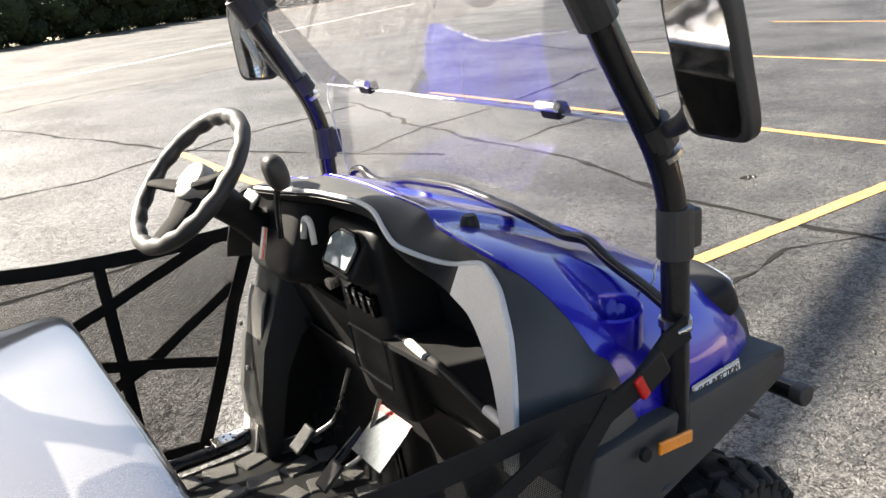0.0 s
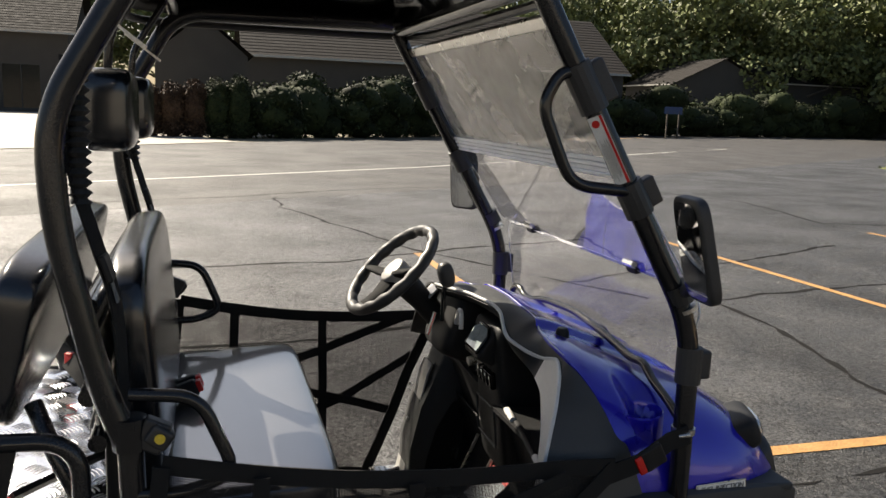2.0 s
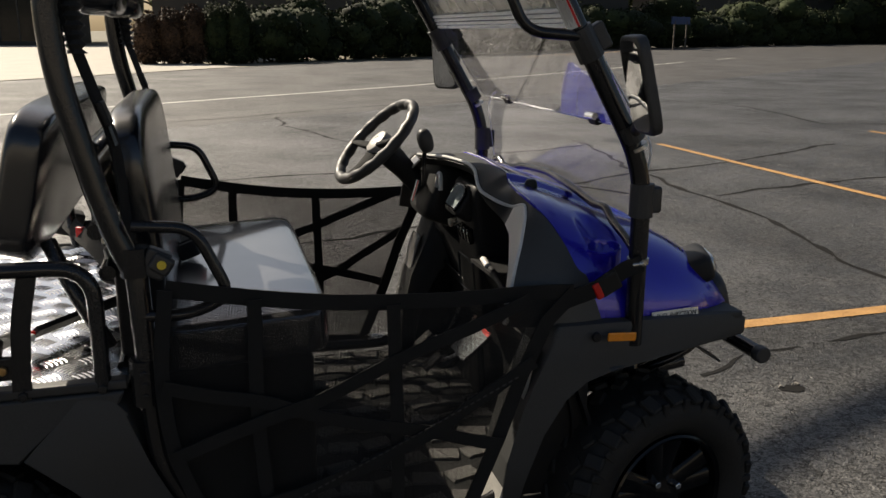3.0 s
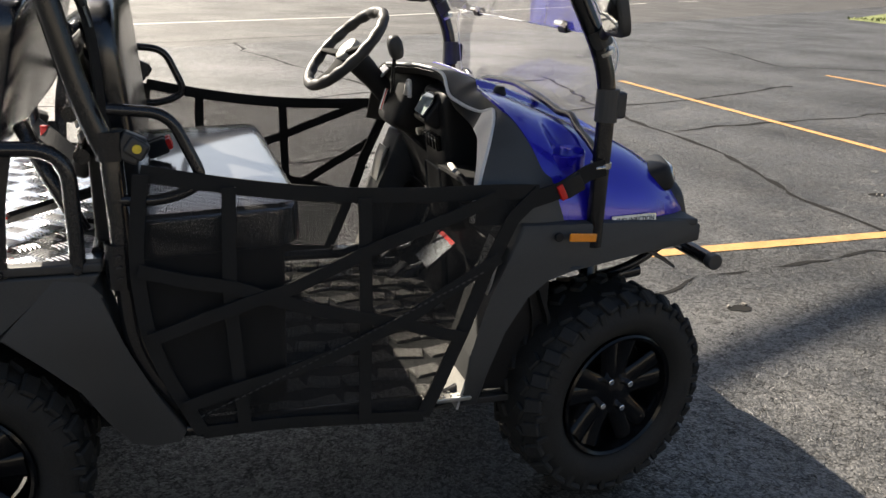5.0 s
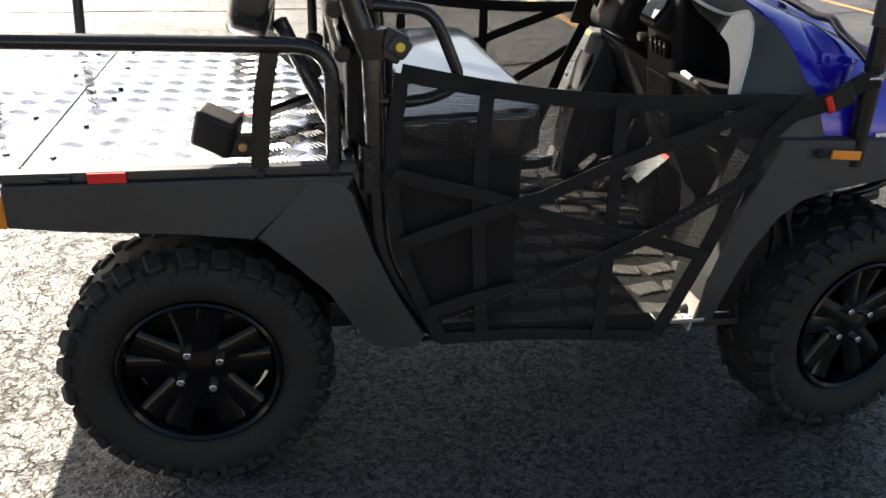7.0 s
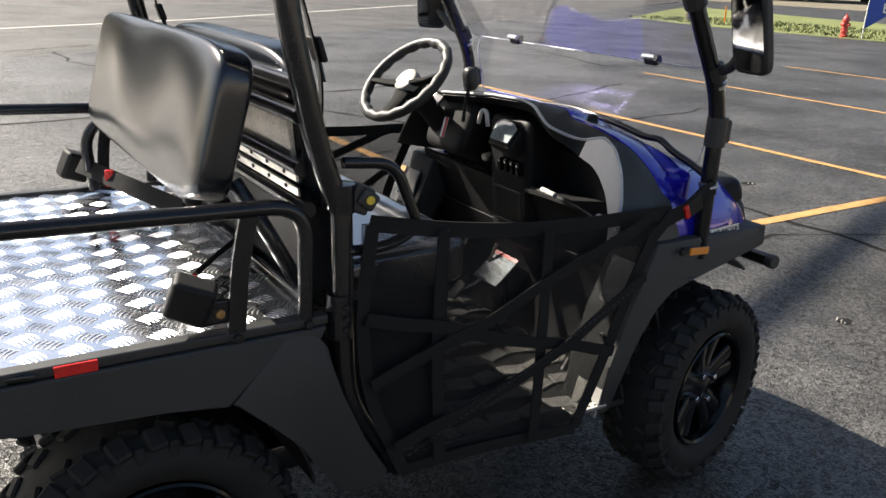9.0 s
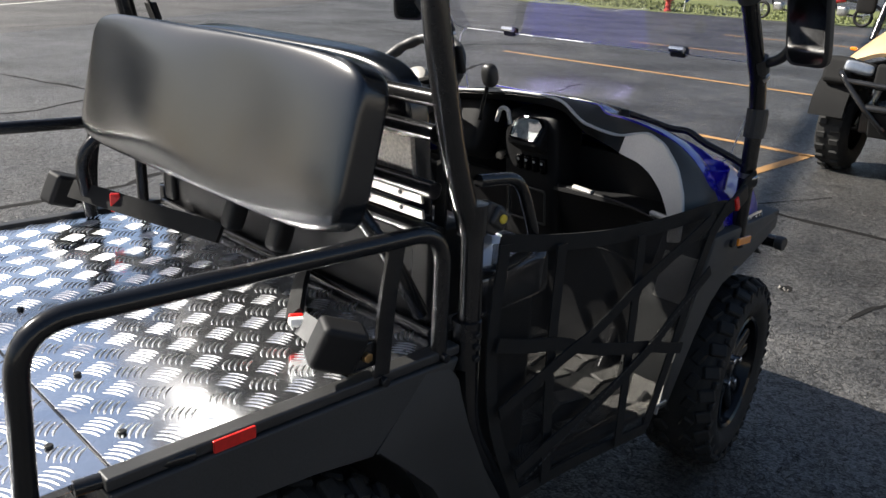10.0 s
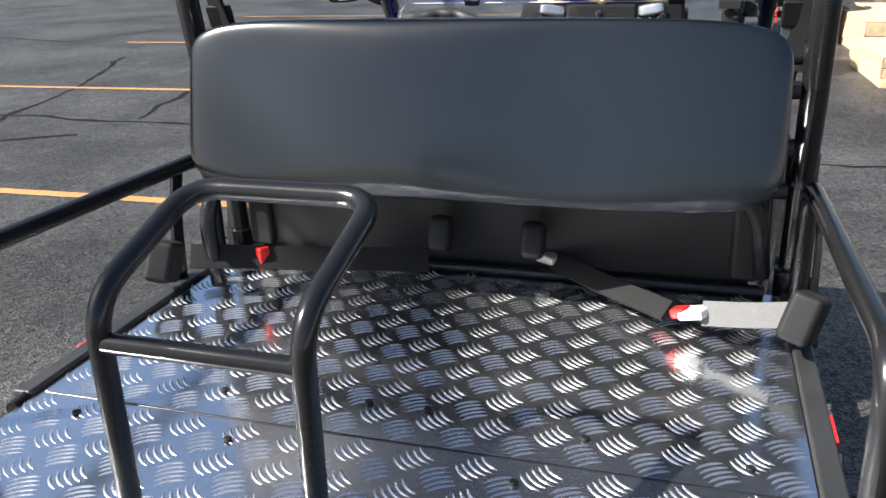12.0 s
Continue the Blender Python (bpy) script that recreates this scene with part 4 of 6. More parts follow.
# hood guard tube
vp("hood_guard", tube(bend([(1.538, -0.606, 1.0), (1.545, -0.55, 1.018), (1.552, -0.46, 1.04), (1.560, -0.40, 1.066), (1.552, -0.35, 1.062), (1.552, -0.20, 1.085), (1.556, 0.0, 1.098), (1.552, 0.20, 1.085),
    (1.546, 0.30, 1.062), (1.544, 0.36, 1.064), (1.544, 0.405, 1.085), (1.543, 0.455, 1.07), (1.542, 0.49, 1.0)], 0.05, 5), 0.0105, 12), BLACK_TUBE, "black bent guard tube over the hood")

# nose, headlamps, grille, bumper
vp("nose_cover", cushion((0.13, 0.98, 0.19), pose(1.872, 0, 0.80, 0, -18, 0), 4, 22), BLACK_PLASTIC, "black plastic nose cover")
for s in (-1, 1):
    hl = vp("headlamp", cushion((0.10, 0.17, 0.085), pose(1.815, 0.43 * s, 0.895, 0, -22, 20 * s), 4, 14), DARK_IN, "dark headlamp housing")
    vp("lens", cushion((0.085, 0.13, 0.06), pose(1.828, 0.437 * s, 0.902, 0, -22, 20 * s), 4, 12), LAMP_LENS, "clear headlamp lens", hl)
for k in range(4):
    vp("grille_slat", box((0.012, 0.42, 0.016), pose(1.945 - 0.01 * k, 0, 0.76 + 0.03 * k), 0.004), DARK_IN)
bp = vp("front_bumper", tube([(1.96, -0.558, 0.672), (1.96, 0.558, 0.672)], 0.021, 14), BLACK_TUBE, "black tubular front bumper")
for s in (-1, 1):
    vp("end_cap", disc(0.0235, 0.03, pose(1.96, 0.568 * s, 0.672, 90), 18, 0.005), BLACK_PLASTIC, "", bp)
    vp("bumper_strut", tube(bend([(1.95, 0.36 * s, 0.675), (1.84, 0.36 * s, 0.60), (1.72, 0.33 * s, 0.55)], 0.05), 0.014), BLACK_TUBE, "", bp)
    vp("bumper_strut", tube([(1.95, 0.44 * s, 0.675), (1.80, 0.44 * s, 0.735)], 0.010), CHROME, "", bp)

# front fenders and flares
FF = [(1.325, 0.842), (1.85, 0.805), (1.905, 0.785), (1.905, 0.735), (1.62, 0.725), (1.47, 0.722), (1.40, 0.70), (1.345, 0.655), (1.30, 0.56), (1.268, 0.46), (1.245, 0.345), (1.196, 0.345), (1.21, 0.50), (1.245, 0.64), (1.285, 0.73)]
RF = [(0.268, 0.785), (0.335, 0.775), (0.362, 0.74), (0.39, 0.62), (0.45, 0.50), (0.515, 0.39), (0.50, 0.362), (0.44, 0.358), (0.39, 0.375), (0.345, 0.44), (0.30, 0.515), (0.24, 0.585), (0.15, 0.655)]
for s in (-1, 1):
    bm = prism(FF, -0.658, -0.50, 0.010)
    for v in bm.verts:
        v.co.y += 0.22 * max(0.0, v.co.x - 1.50) + 0.1 * max(0, 0.6 - v.co.z)
    fen = vp("front_fender", flip(bm, s), FLARE, "matt black front fender flare")
    bm = flip(box((0.55, 0.30, 0.02), pose(1.61, -0.43, 0.812, 0, 3.5, 0), 0.006), s)
    vp("fender_top", bm, FLARE, "", fen)
    vp("fender_rivet", disc(0.012, 0.01, pose(1.425, 0.659 * s, 0.806, 90), 14, 0.003), DARK_IN, "", fen)
    rr = vp("side_reflector", box((0.075, 0.008, 0.022), pose(1.491, 0.660 * s, 0.801, 0, 3.8, 0), 0.003), AMBER, "orange side reflector")
    vp("rear_fender", flip(prism(RF, -0.657, -0.53, 0.006), s), FLARE, "matt black rear fender flare")
    # inner splash panels
    sp = vp("splash_panel", flip(sheet(lambda u, v: (1.292 - 0.105 * u ** 0.7 + 0.012 * math.sin(u * 3), -0.635 + 0.10 * v, 0.78 - 0.44 * u), 12, 4, 0.006), s), GREY_PANEL, "grey splash panel behind the front wheel")
    for k in range(3):
        vp("panel_rivet", disc(0.007, 0.008, pose(1.225 - 0.003 * k, 0.59 * s, 0.70 - 0.13 * k, 90, 0, 90), 10, 0.002), STEEL, "", sp)
    vp("wheel_arch", flip(sheet(lambda u, v: (1.65 + 0.33 * math.cos(math.pi * (0.30 + 0.42 * u)), -0.56 + 0.32 * v, 0.33 + 0.41 * math.sin(math.pi * (0.30 + 0.42 * u))), 18, 3, 0.006), s), BLACK_PLASTIC)
    vp("rear_arch", flip(sheet(lambda u, v: (0.0 + 0.37 * math.cos(math.pi * (0.05 + 0.40 * u)), -0.58 + 0.30 * v, 0.30 + 0.37 * math.sin(math.pi * (0.05 + 0.40 * u))), 18, 3, 0.006), s), BLACK_PLASTIC)

# badge plates on the hood sides
for s in (-1, 1):
    bm_m = Matrix.Translation((1.676, 0.590 * s, 0.818)) @ Matrix.Rotation((0.10 if s < 0 else math.pi - 0.10), 4, "Z") @ Matrix.Rotation(radians(78), 4, "X")
    bd = vp("badge_plate", box((0.142, 0.026, 0.003), bm_m, 0.0012), STEEL, "silver badge plate on the hood side")
    vp("badge_inset", box((0.134, 0.019, 0.001), bm_m @ pose(0, 0, 0.0022)), WHITE_LABEL, "", bd)
    words("FUEL INJECTION", 0.0165, Matrix.Translation((-0.8, 0, 0)) @ bm_m @ pose(0, 0, 0.0035), INK, bd, "badge_lettering", "black slanted badge lettering", 0.0006, 0.25)

# dash
TRIM = [(1.225, 0.30, 1.115), (1.232, 0.20, 1.125), (1.255, 0.05, 1.140), (1.275, -0.09, 1.142), (1.282, -0.14, 1.132), (1.272, -0.19, 1.105), (1.270, -0.225, 1.085),
        (1.30, -0.28, 1.065), (1.330, -0.318, 1.055), (1.333, -0.36, 1.068), (1.331, -0.407, 1.080), (1.305, -0.48, 1.062), (1.268, -0.55, 1.015), (1.235, -0.595, 0.955), (1.218, -0.612, 0.90), (1.212, -0.615, 0.84)]
INNER = [(1.25, 0.30, 1.09), (1.262, 0.20, 1.105), (1.28, 0.05, 1.118), (1.29, -0.09, 1.118), (1.295, -0.14, 1.108), (1.29, -0.19, 1.08), (1.29, -0.225, 1.060),
         (1.30, -0.28, 1.04), (1.31, -0.318, 1.02), (1.305, -0.36, 1.01), (1.295, -0.407, 1.005), (1.275, -0.46, 0.99), (1.255, -0.515, 0.955), (1.235, -0.555, 0.91), (1.225, -0.573, 0.87), (1.22, -0.578, 0.83)]


def poly(points, f):
    k = f * (len(points) - 1)
    i = min(int(k), len(points) - 2)
    return Vector(points[i]).lerp(Vector(points[i + 1]), k - i)


def catmull(points, n):
    p = [Vector(q) for q in points]
    p = [p[0] * 2 - p[1]] + p + [p[-1] * 2 - p[-2]]
    out = []
    for i in range(1, len(p) - 2):
        for k in range(n):
            t = k / n
            a, b, c, d = p[i - 1:i + 3]
            out.append(0.5 * (2 * b + (c - a) * t + (2 * a - 5 * b + 4 * c - d) * t * t + (3 * b - a - 3 * c + d) * t ** 3))
    out.append(p[-2])
    return out


TR, IN = bend(TRIM, 0.022, 3), bend(INNER, 0.022, 3)
ARCH = 0.56
vp("dash_trim", sheet(lambda u, v: poly(TR, ARCH + (1 - ARCH) * u).lerp(poly(IN, ARCH + (1 - ARCH) * u), v), 40, 4, 0.006), SILVER, "silver dash trim arching over the shelf opening")
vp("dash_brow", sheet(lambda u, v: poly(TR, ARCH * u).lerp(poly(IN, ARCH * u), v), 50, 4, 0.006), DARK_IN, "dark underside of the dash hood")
vp("trim_bead", tube([q + Vector((-0.002, 0, 0.005)) for q in TR], 0.0048, 8), TRIM_EDGE, "pale bead along the dash trim")


def cowl_fn(u, v):
    a = poly(TR, u)
    if u < 0.667:
        x = hood_back(a.y) + 0.004
        b = Vector((x, a.y, hood_z(x, a.y) + 0.003))
    else:
        b = poly(((1.337, -0.43, 1.078), (1.378, -0.52, 1.02), (1.425, -0.588, 0.93), (1.454, -0.612, 0.83)), (u - 0.667) / 0.333)
        b.z = max(b.z, hood_z(b.x + 0.004, b.y) + 0.003)
        b.x += 0.006
    q = a.lerp(b, v)
    q.z += 0.006 * math.sin(math.pi * v)
    if u > 0.667:
        q.y -= 0.022 * math.sin(math.pi * v) * (u - 0.667) / 0.333
    return q


bm = sheet(cowl_fn, 60, 12)
sheet(lambda u, v: cowl_fn(u, v) - Vector((0, 0, 0.005)), 60, 12, 0, bm)
vp("dash_cowl", bm, CHARCOAL, "charcoal plastic dash cowl", None, 50)
rim_line = [(hood_back(y) + 0.005, y, hood_z(hood_back(y) + 0.005, y) + 0.005) for y in (-0.42 + 0.03 * k for k in range(26))]
vp("cowl_bead", tube(rim_line, 0.0022, 6), TRIM_EDGE, "thin pale edge line between cowl and hood")
# driver-side shoulder of the cowl
vp("cowl_shoulder", sheet(lambda u, v: (1.225 + (hood_back(0.30 + 0.30 * u) + 0.004 - 1.225) * v, 0.30 + 0.30 * u, (1.115 - 0.23 * u ** 2.2) * (1 - v) + (hood_z(hood_back(0.30 + 0.30 * u), 0.30 + 0.30 * u) - 0.003) * v), 14, 10, -0.006), CHARCOAL, "charcoal dash shoulder on the driver side")
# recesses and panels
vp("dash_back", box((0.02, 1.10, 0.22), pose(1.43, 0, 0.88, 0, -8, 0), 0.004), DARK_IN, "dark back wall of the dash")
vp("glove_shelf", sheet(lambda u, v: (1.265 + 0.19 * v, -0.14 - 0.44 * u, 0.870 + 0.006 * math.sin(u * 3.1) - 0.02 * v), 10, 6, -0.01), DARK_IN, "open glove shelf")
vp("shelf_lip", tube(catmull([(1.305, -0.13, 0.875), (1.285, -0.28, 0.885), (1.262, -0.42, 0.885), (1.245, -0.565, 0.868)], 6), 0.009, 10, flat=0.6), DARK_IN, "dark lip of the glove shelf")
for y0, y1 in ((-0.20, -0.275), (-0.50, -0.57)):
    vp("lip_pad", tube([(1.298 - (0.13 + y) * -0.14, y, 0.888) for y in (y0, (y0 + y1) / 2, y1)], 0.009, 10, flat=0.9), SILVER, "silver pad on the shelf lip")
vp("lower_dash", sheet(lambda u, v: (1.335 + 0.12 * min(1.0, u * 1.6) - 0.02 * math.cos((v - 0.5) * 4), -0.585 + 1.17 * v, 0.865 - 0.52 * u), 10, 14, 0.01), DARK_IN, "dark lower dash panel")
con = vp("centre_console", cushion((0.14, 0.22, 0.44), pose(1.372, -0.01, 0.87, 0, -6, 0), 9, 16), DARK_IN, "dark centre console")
vp("console_recess", tube(bend([(1.300 - 0.105 * (z - 0.79), y, z) for y, z in ((-0.085, 0.735), (0.065, 0.735), (0.065, 0.845), (-0.085, 0.845), (-0.085, 0.735))], 0.012, 3), 0.0035, 6), CHARCOAL, "thin raised frame of the console recess", con)
vp("dash_pod", cushion((0.14, 0.24, 0.20), pose(1.30, 0.275, 1.0, 0, 20, 0), 6, 18), DARK_IN, "dark steering column pod")
# gauge
gm = pose(1.276, -0.02, 1.022, 0, -58, 0)
HEX = ((-0.75, -0.85), (0.55, -1.0), (1.0, -0.55), (1.0, 0.55), (0.55, 1.0), (-0.75, 0.85))
ga = vp("gauge", cushion((0.094, 0.128, 0.06), gm @ pose(0, 0, -0.012), 7, 16), DARK_IN, "instrument gauge in a black bezel")
vp("gauge_bezel", tube(bend([gm @ Vector((0.042 * a, 0.058 * b, 0.020)) for a, b in HEX + HEX[:1]], 0.01, 3), 0.005, 8), GLOSS_BLACK, "gloss black gauge bezel", ga)
bm = bmesh.new()
f = bm.faces.new([bm.verts.new(gm @ Vector((0.040 * a, 0.055 * b, 0.0195))) for a, b in HEX])
r = bmesh.ops.extrude_face_region(bm, geom=[f])
bmesh.ops.translate(bm, vec=gm.to_3x3() @ Vector((0, 0, 0.004)), verts=[q for q in r["geom"] if isinstance(q, bmesh.types.BMVert)])
vp("gauge_screen", bm, SCREEN, "grey gauge screen", ga)
for k in range(4):
    rk = vp("rocker_switch", box((0.02, 0.022, 0.048), pose(1.290, -0.075 + 0.032 * k, 0.925, 0, -10, 0), 0.005), GLOSS_BLACK, "black rocker switch")
    vp("switch_mark", box((0.003, 0.008, 0.008), pose(1.2795, -0.075 + 0.032 * k, 0.935, 0, -10, 0), 0), WHITE_LABEL, "", rk)
vp("key_switch", disc(0.014, 0.03, pose(1.288, 0.10, 0.93, 0, 80, 0), 16, 0.003), STEEL, "key switch")

# shifter, parking lever
vp("shift_lever", tube(catmull([(1.195, 0.118, 1.05), (1.193, 0.105, 1.11), (1.193, 0.088, 1.17)], 5), 0.0065, 10), BLACK_TUBE, "black shift lever rod")
vp("shift_knob", cushion((0.046, 0.052, 0.075), pose(1.193, 0.085, 1.192, 0, -14, 0), 2.6, 16), BLACK_PLASTIC, "black shift knob")
vp("shift_gate", tube(bend([(1.222, 0.015, 1.05), (1.226, 0.03, 1.095), (1.23, 0.065, 1.095), (1.226, 0.075, 1.05)], 0.02), 0.007, 8), SILVER, "silver shift gate trim")
dm = pose(1.196, 0.232, 1.012, 0, -72, 12)
dl = vp("warning_sticker", box((0.07, 0.02, 0.0015), dm), WHITE_LABEL, "small red and white warning sticker")
vp("sticker_band", box((0.07, 0.009, 0.001), dm @ pose(0, -0.005, 0.0012)), RED, "", dl)

# steering
sm = Matrix.Translation((1.086, 0.315, 1.166)) @ Matrix.Rotation(math.atan2(-0.70, 0.71), 4, "Y") @ Matrix.Rotation(0.07, 4, "X")
rim_pts = [(0.165 - 0.0022 * math.cos(2 * math.pi * k / 4), 2 * math.pi * k / 72) for k in range(72)]
sw = vp("steering_wheel", tube([sm @ Vector((r_ * math.cos(a), r_ * math.sin(a), 0)) for r_, a in rim_pts], [0.0178 + 0.0014 * math.cos(2 * math.pi * k / 4) for k in range(72)], 12, True), BLACK_PLASTIC, "black three-spoke steering wheel with a grey hub")
for a in (18, -74, 110):
    c, q = math.cos(radians(a + 180)), math.sin(radians(a + 180))
    vp("spoke", tube([sm @ Vector((0.03 * c, 0.03 * q, -0.022)), sm @ Vector((0.09 * c, 0.09 * q, -0.018)), sm @ Vector((0.155 * c, 0.155 * q, 0))], [0.036, 0.028, 0.020], 10, flat=0.45), MATT_BLACK, "", sw)
vp("hub_cover", lathe([(0.016, 0.004), (0.020, 0.006), (0.040, 0.003), (0.046, -0.004), (0.048, -0.03)], 28, sm @ pose(0, 0, 0, 90)), GREY_PANEL, "grey metal hub cover", sw)
vp("hub_button", lathe([(0.0005, 0.003), (0.016, 0.003), (0.017, -0.01)], 20, sm @ pose(0, 0, 0, 90)), SILVER, "", sw)
vp("column_boot", tube([sm @ Vector((0, 0, -0.03)), sm @ Vector((0, 0, -0.06)), sm @ Vector((0, 0, -0.14)), sm @ Vector((0, 0, -0.26))], [0.05, 0.042, 0.036, 0.04], 18), DARK_IN, "", sw)
vp("column_plate", box((0.07, 0.06, 0.008), sm @ pose(0.03, 0, -0.145), 0.002), STEEL, "", sw)

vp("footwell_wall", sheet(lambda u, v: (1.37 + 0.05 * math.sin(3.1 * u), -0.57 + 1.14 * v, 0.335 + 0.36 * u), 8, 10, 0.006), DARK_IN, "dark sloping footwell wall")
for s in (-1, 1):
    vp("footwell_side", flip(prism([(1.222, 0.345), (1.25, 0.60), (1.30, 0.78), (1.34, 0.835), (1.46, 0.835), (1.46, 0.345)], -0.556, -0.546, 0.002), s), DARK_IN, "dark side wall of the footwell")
# pedals and foot sticker
for y, x, z, n in ((0.34, 1.25, 0.45, "brake_pedal"), (0.16, 1.235, 0.44, "throttle_pedal")):
    pd = vp(n, box((0.075, 0.055, 0.012), pose(x, y, z, 0, -40, 0), 0.006), BLACK_PLASTIC, "black foot pedal")
    vp("pedal_arm", tube(bend([(x + 0.03, y, z), (x + 0.09, y - 0.01, z + 0.02), (x + 0.14, y - 0.03, z + 0.16)], 0.06), 0.006), STEEL, "", pd)
fm = pose(1.345, 0.085, 0.53, 0, -40, 0)
fs = vp("floor_plate_label", box((0.125, 0.135, 0.002), fm), PLATE_GREY, "shiny floor plate with a red warning band")
vp("label_band", box((0.014, 0.135, 0.001), fm @ pose(0.055, 0, 0.0025)), RED, "", fs)
vp("plate_bracket", box((0.12, 0.12, 0.01), fm @ pose(0, 0, -0.01), 0.003), BLACK_PLASTIC, "", fs)
vp("plate_leg", tube([fm @ Vector((0.03, 0, -0.012)), (1.38, 0.055, 0.36)], 0.012, 8), BLACK_TUBE, "", fs)


# side nets
def net(s):
    y = -0.652
    edge = [(0.455, 1.005), (0.58, 0.98), (0.72, 0.957), (0.87, 0.940), (1.07, 0.930), (1.26, 0.930), (1.36, 0.925)]
    right = [(1.36, 0.925), (1.295, 0.86), (1.235, 0.73), (1.18, 0.575), (1.12, 0.43), (1.085, 0.352)]
    bottom = [(1.085, 0.352), (0.76, 0.382), (0.55, 0.385)]
    left = [(0.55, 0.385), (0.46, 0.60), (0.435, 0.80), (0.455, 1.005)]
    loop = edge + right[1:] + bottom[1:] + left[1:-1]
    bm = bmesh.new()
    n = 30
    rows = []
    for i in range(n + 1):
        z0, z1 = 0.0, 0.0
        x = 0.4375 + (1.357 - 0.4375) * i / n
        top = np.interp(x, [p[0] for p in edge], [p[1] for p in edge])
        if x < 0.55:
            low = np.interp(x, [0.435, 0.46, 0.55], [0.80, 0.60, 0.385])
        elif x < 1.085:
            low = np.interp(x, [0.55, 0.76, 1.085], [0.385, 0.382, 0.352])
        else:
            low = np.interp(x, [p[0] for p in right[::-1]], [p[1] for p in right[::-1]]) - 0.001
        row = []
        for j in range(13):
            f = j / 12
            z = low + (top - low) * f
            row.append(bm.verts.new((x, y + 0.012 * noise.noise((x * 5, z * 5, s)) * math.sin(math.pi * f), z)))
        rows.append(row)
    for a, b in zip(rows, rows[1:]):
        for j in range(12):
            bm.faces.new((a[j], b[j], b[j + 1], a[j + 1]))
    nt = vp("side_net", flip(bm, s), NET, "black mesh side net with webbing straps")
    lines = [edge, right, bottom, left,
             [(0.63, 0.972), (0.625, 0.70), (0.645, 0.39)], [(0.925, 0.936), (0.93, 0.65), (0.93, 0.37)],
             [(0.437, 0.80), (0.75, 0.70), (1.178, 0.57)], [(0.452, 0.64), (0.75, 0.74), (1.24, 0.925)], [(0.515, 0.47), (0.90, 0.58), (1.255, 0.775)]]
    for k, l in enumerate(lines):
        pts = [(a, y - 0.004 - 0.0045 * k, b) for a, b in l]
        if k > 3:
            # slack webbing: soft waves along the strap
            pts = catmull(pts, 8)
            n = len(pts) - 1
            pts = [q + Vector((0, 0, 0.016)) * noise.noise((q.x * 7, q.z * 7, k * 3.1 + s)) * math.sin(math.pi * i / n) for i, q in enumerate(pts)]
        bm = strap(pts if k > 3 or k == 1 else catmull(pts, 4), 0.036 if k in (0, 1) else 0.03, 0.004, (0.0, 0, 1) if abs(l[-1][0] - l[0][0]) > abs(l[-1][1] - l[0][1]) else (1, 0, 0))
        vp("net_strap", flip(bm, s), WEBBING, "", nt)
    seam = bmesh.new()
    for k in range(44):
        f = k / 43
        box((0.009, 0.002, 0.003), pose(0.55 + 0.66 * f, -0.695, 0.445 + 0.275 * f + 0.02 * f * f, 0, -23, 0), 0, 1, seam)
    vp("stitching", flip(seam, s), STITCH, "grey stitching on the net strap", nt)
    vp("net_buckle_strap", flip(strap([(1.33, -0.652, 0.90), (1.425, -0.650, 0.925), (1.50, -0.637, 0.962), (1.545, -0.638, 0.975)], 0.042, 0.006, (0, 0, 1)), s), WEBBING, "", nt)
    vp("buckle", flip(box((0.055, 0.016, 0.05), pose(1.455, -0.648, 0.935, 0, -28, 0), 0.006), s), DARK_IN, "", nt)
    vp("release_button", flip(box((0.018, 0.018, 0.042), pose(1.425, -0.650, 0.920, 0, -28, 0), 0.004), s), RED, "red release button", nt)
    vp("hose_clamp", flip(tube([(1.548, -0.61, 0.968), (1.548, -0.61, 0.982)], 0.0265, 16), s), STEEL, "", nt)
    vp("clamp_screw", flip(tube([(1.52, -0.637, 0.972), (1.545, -0.642, 0.976)], 0.006, 8), s), STEEL, "", nt)


net(-1)
net(1)

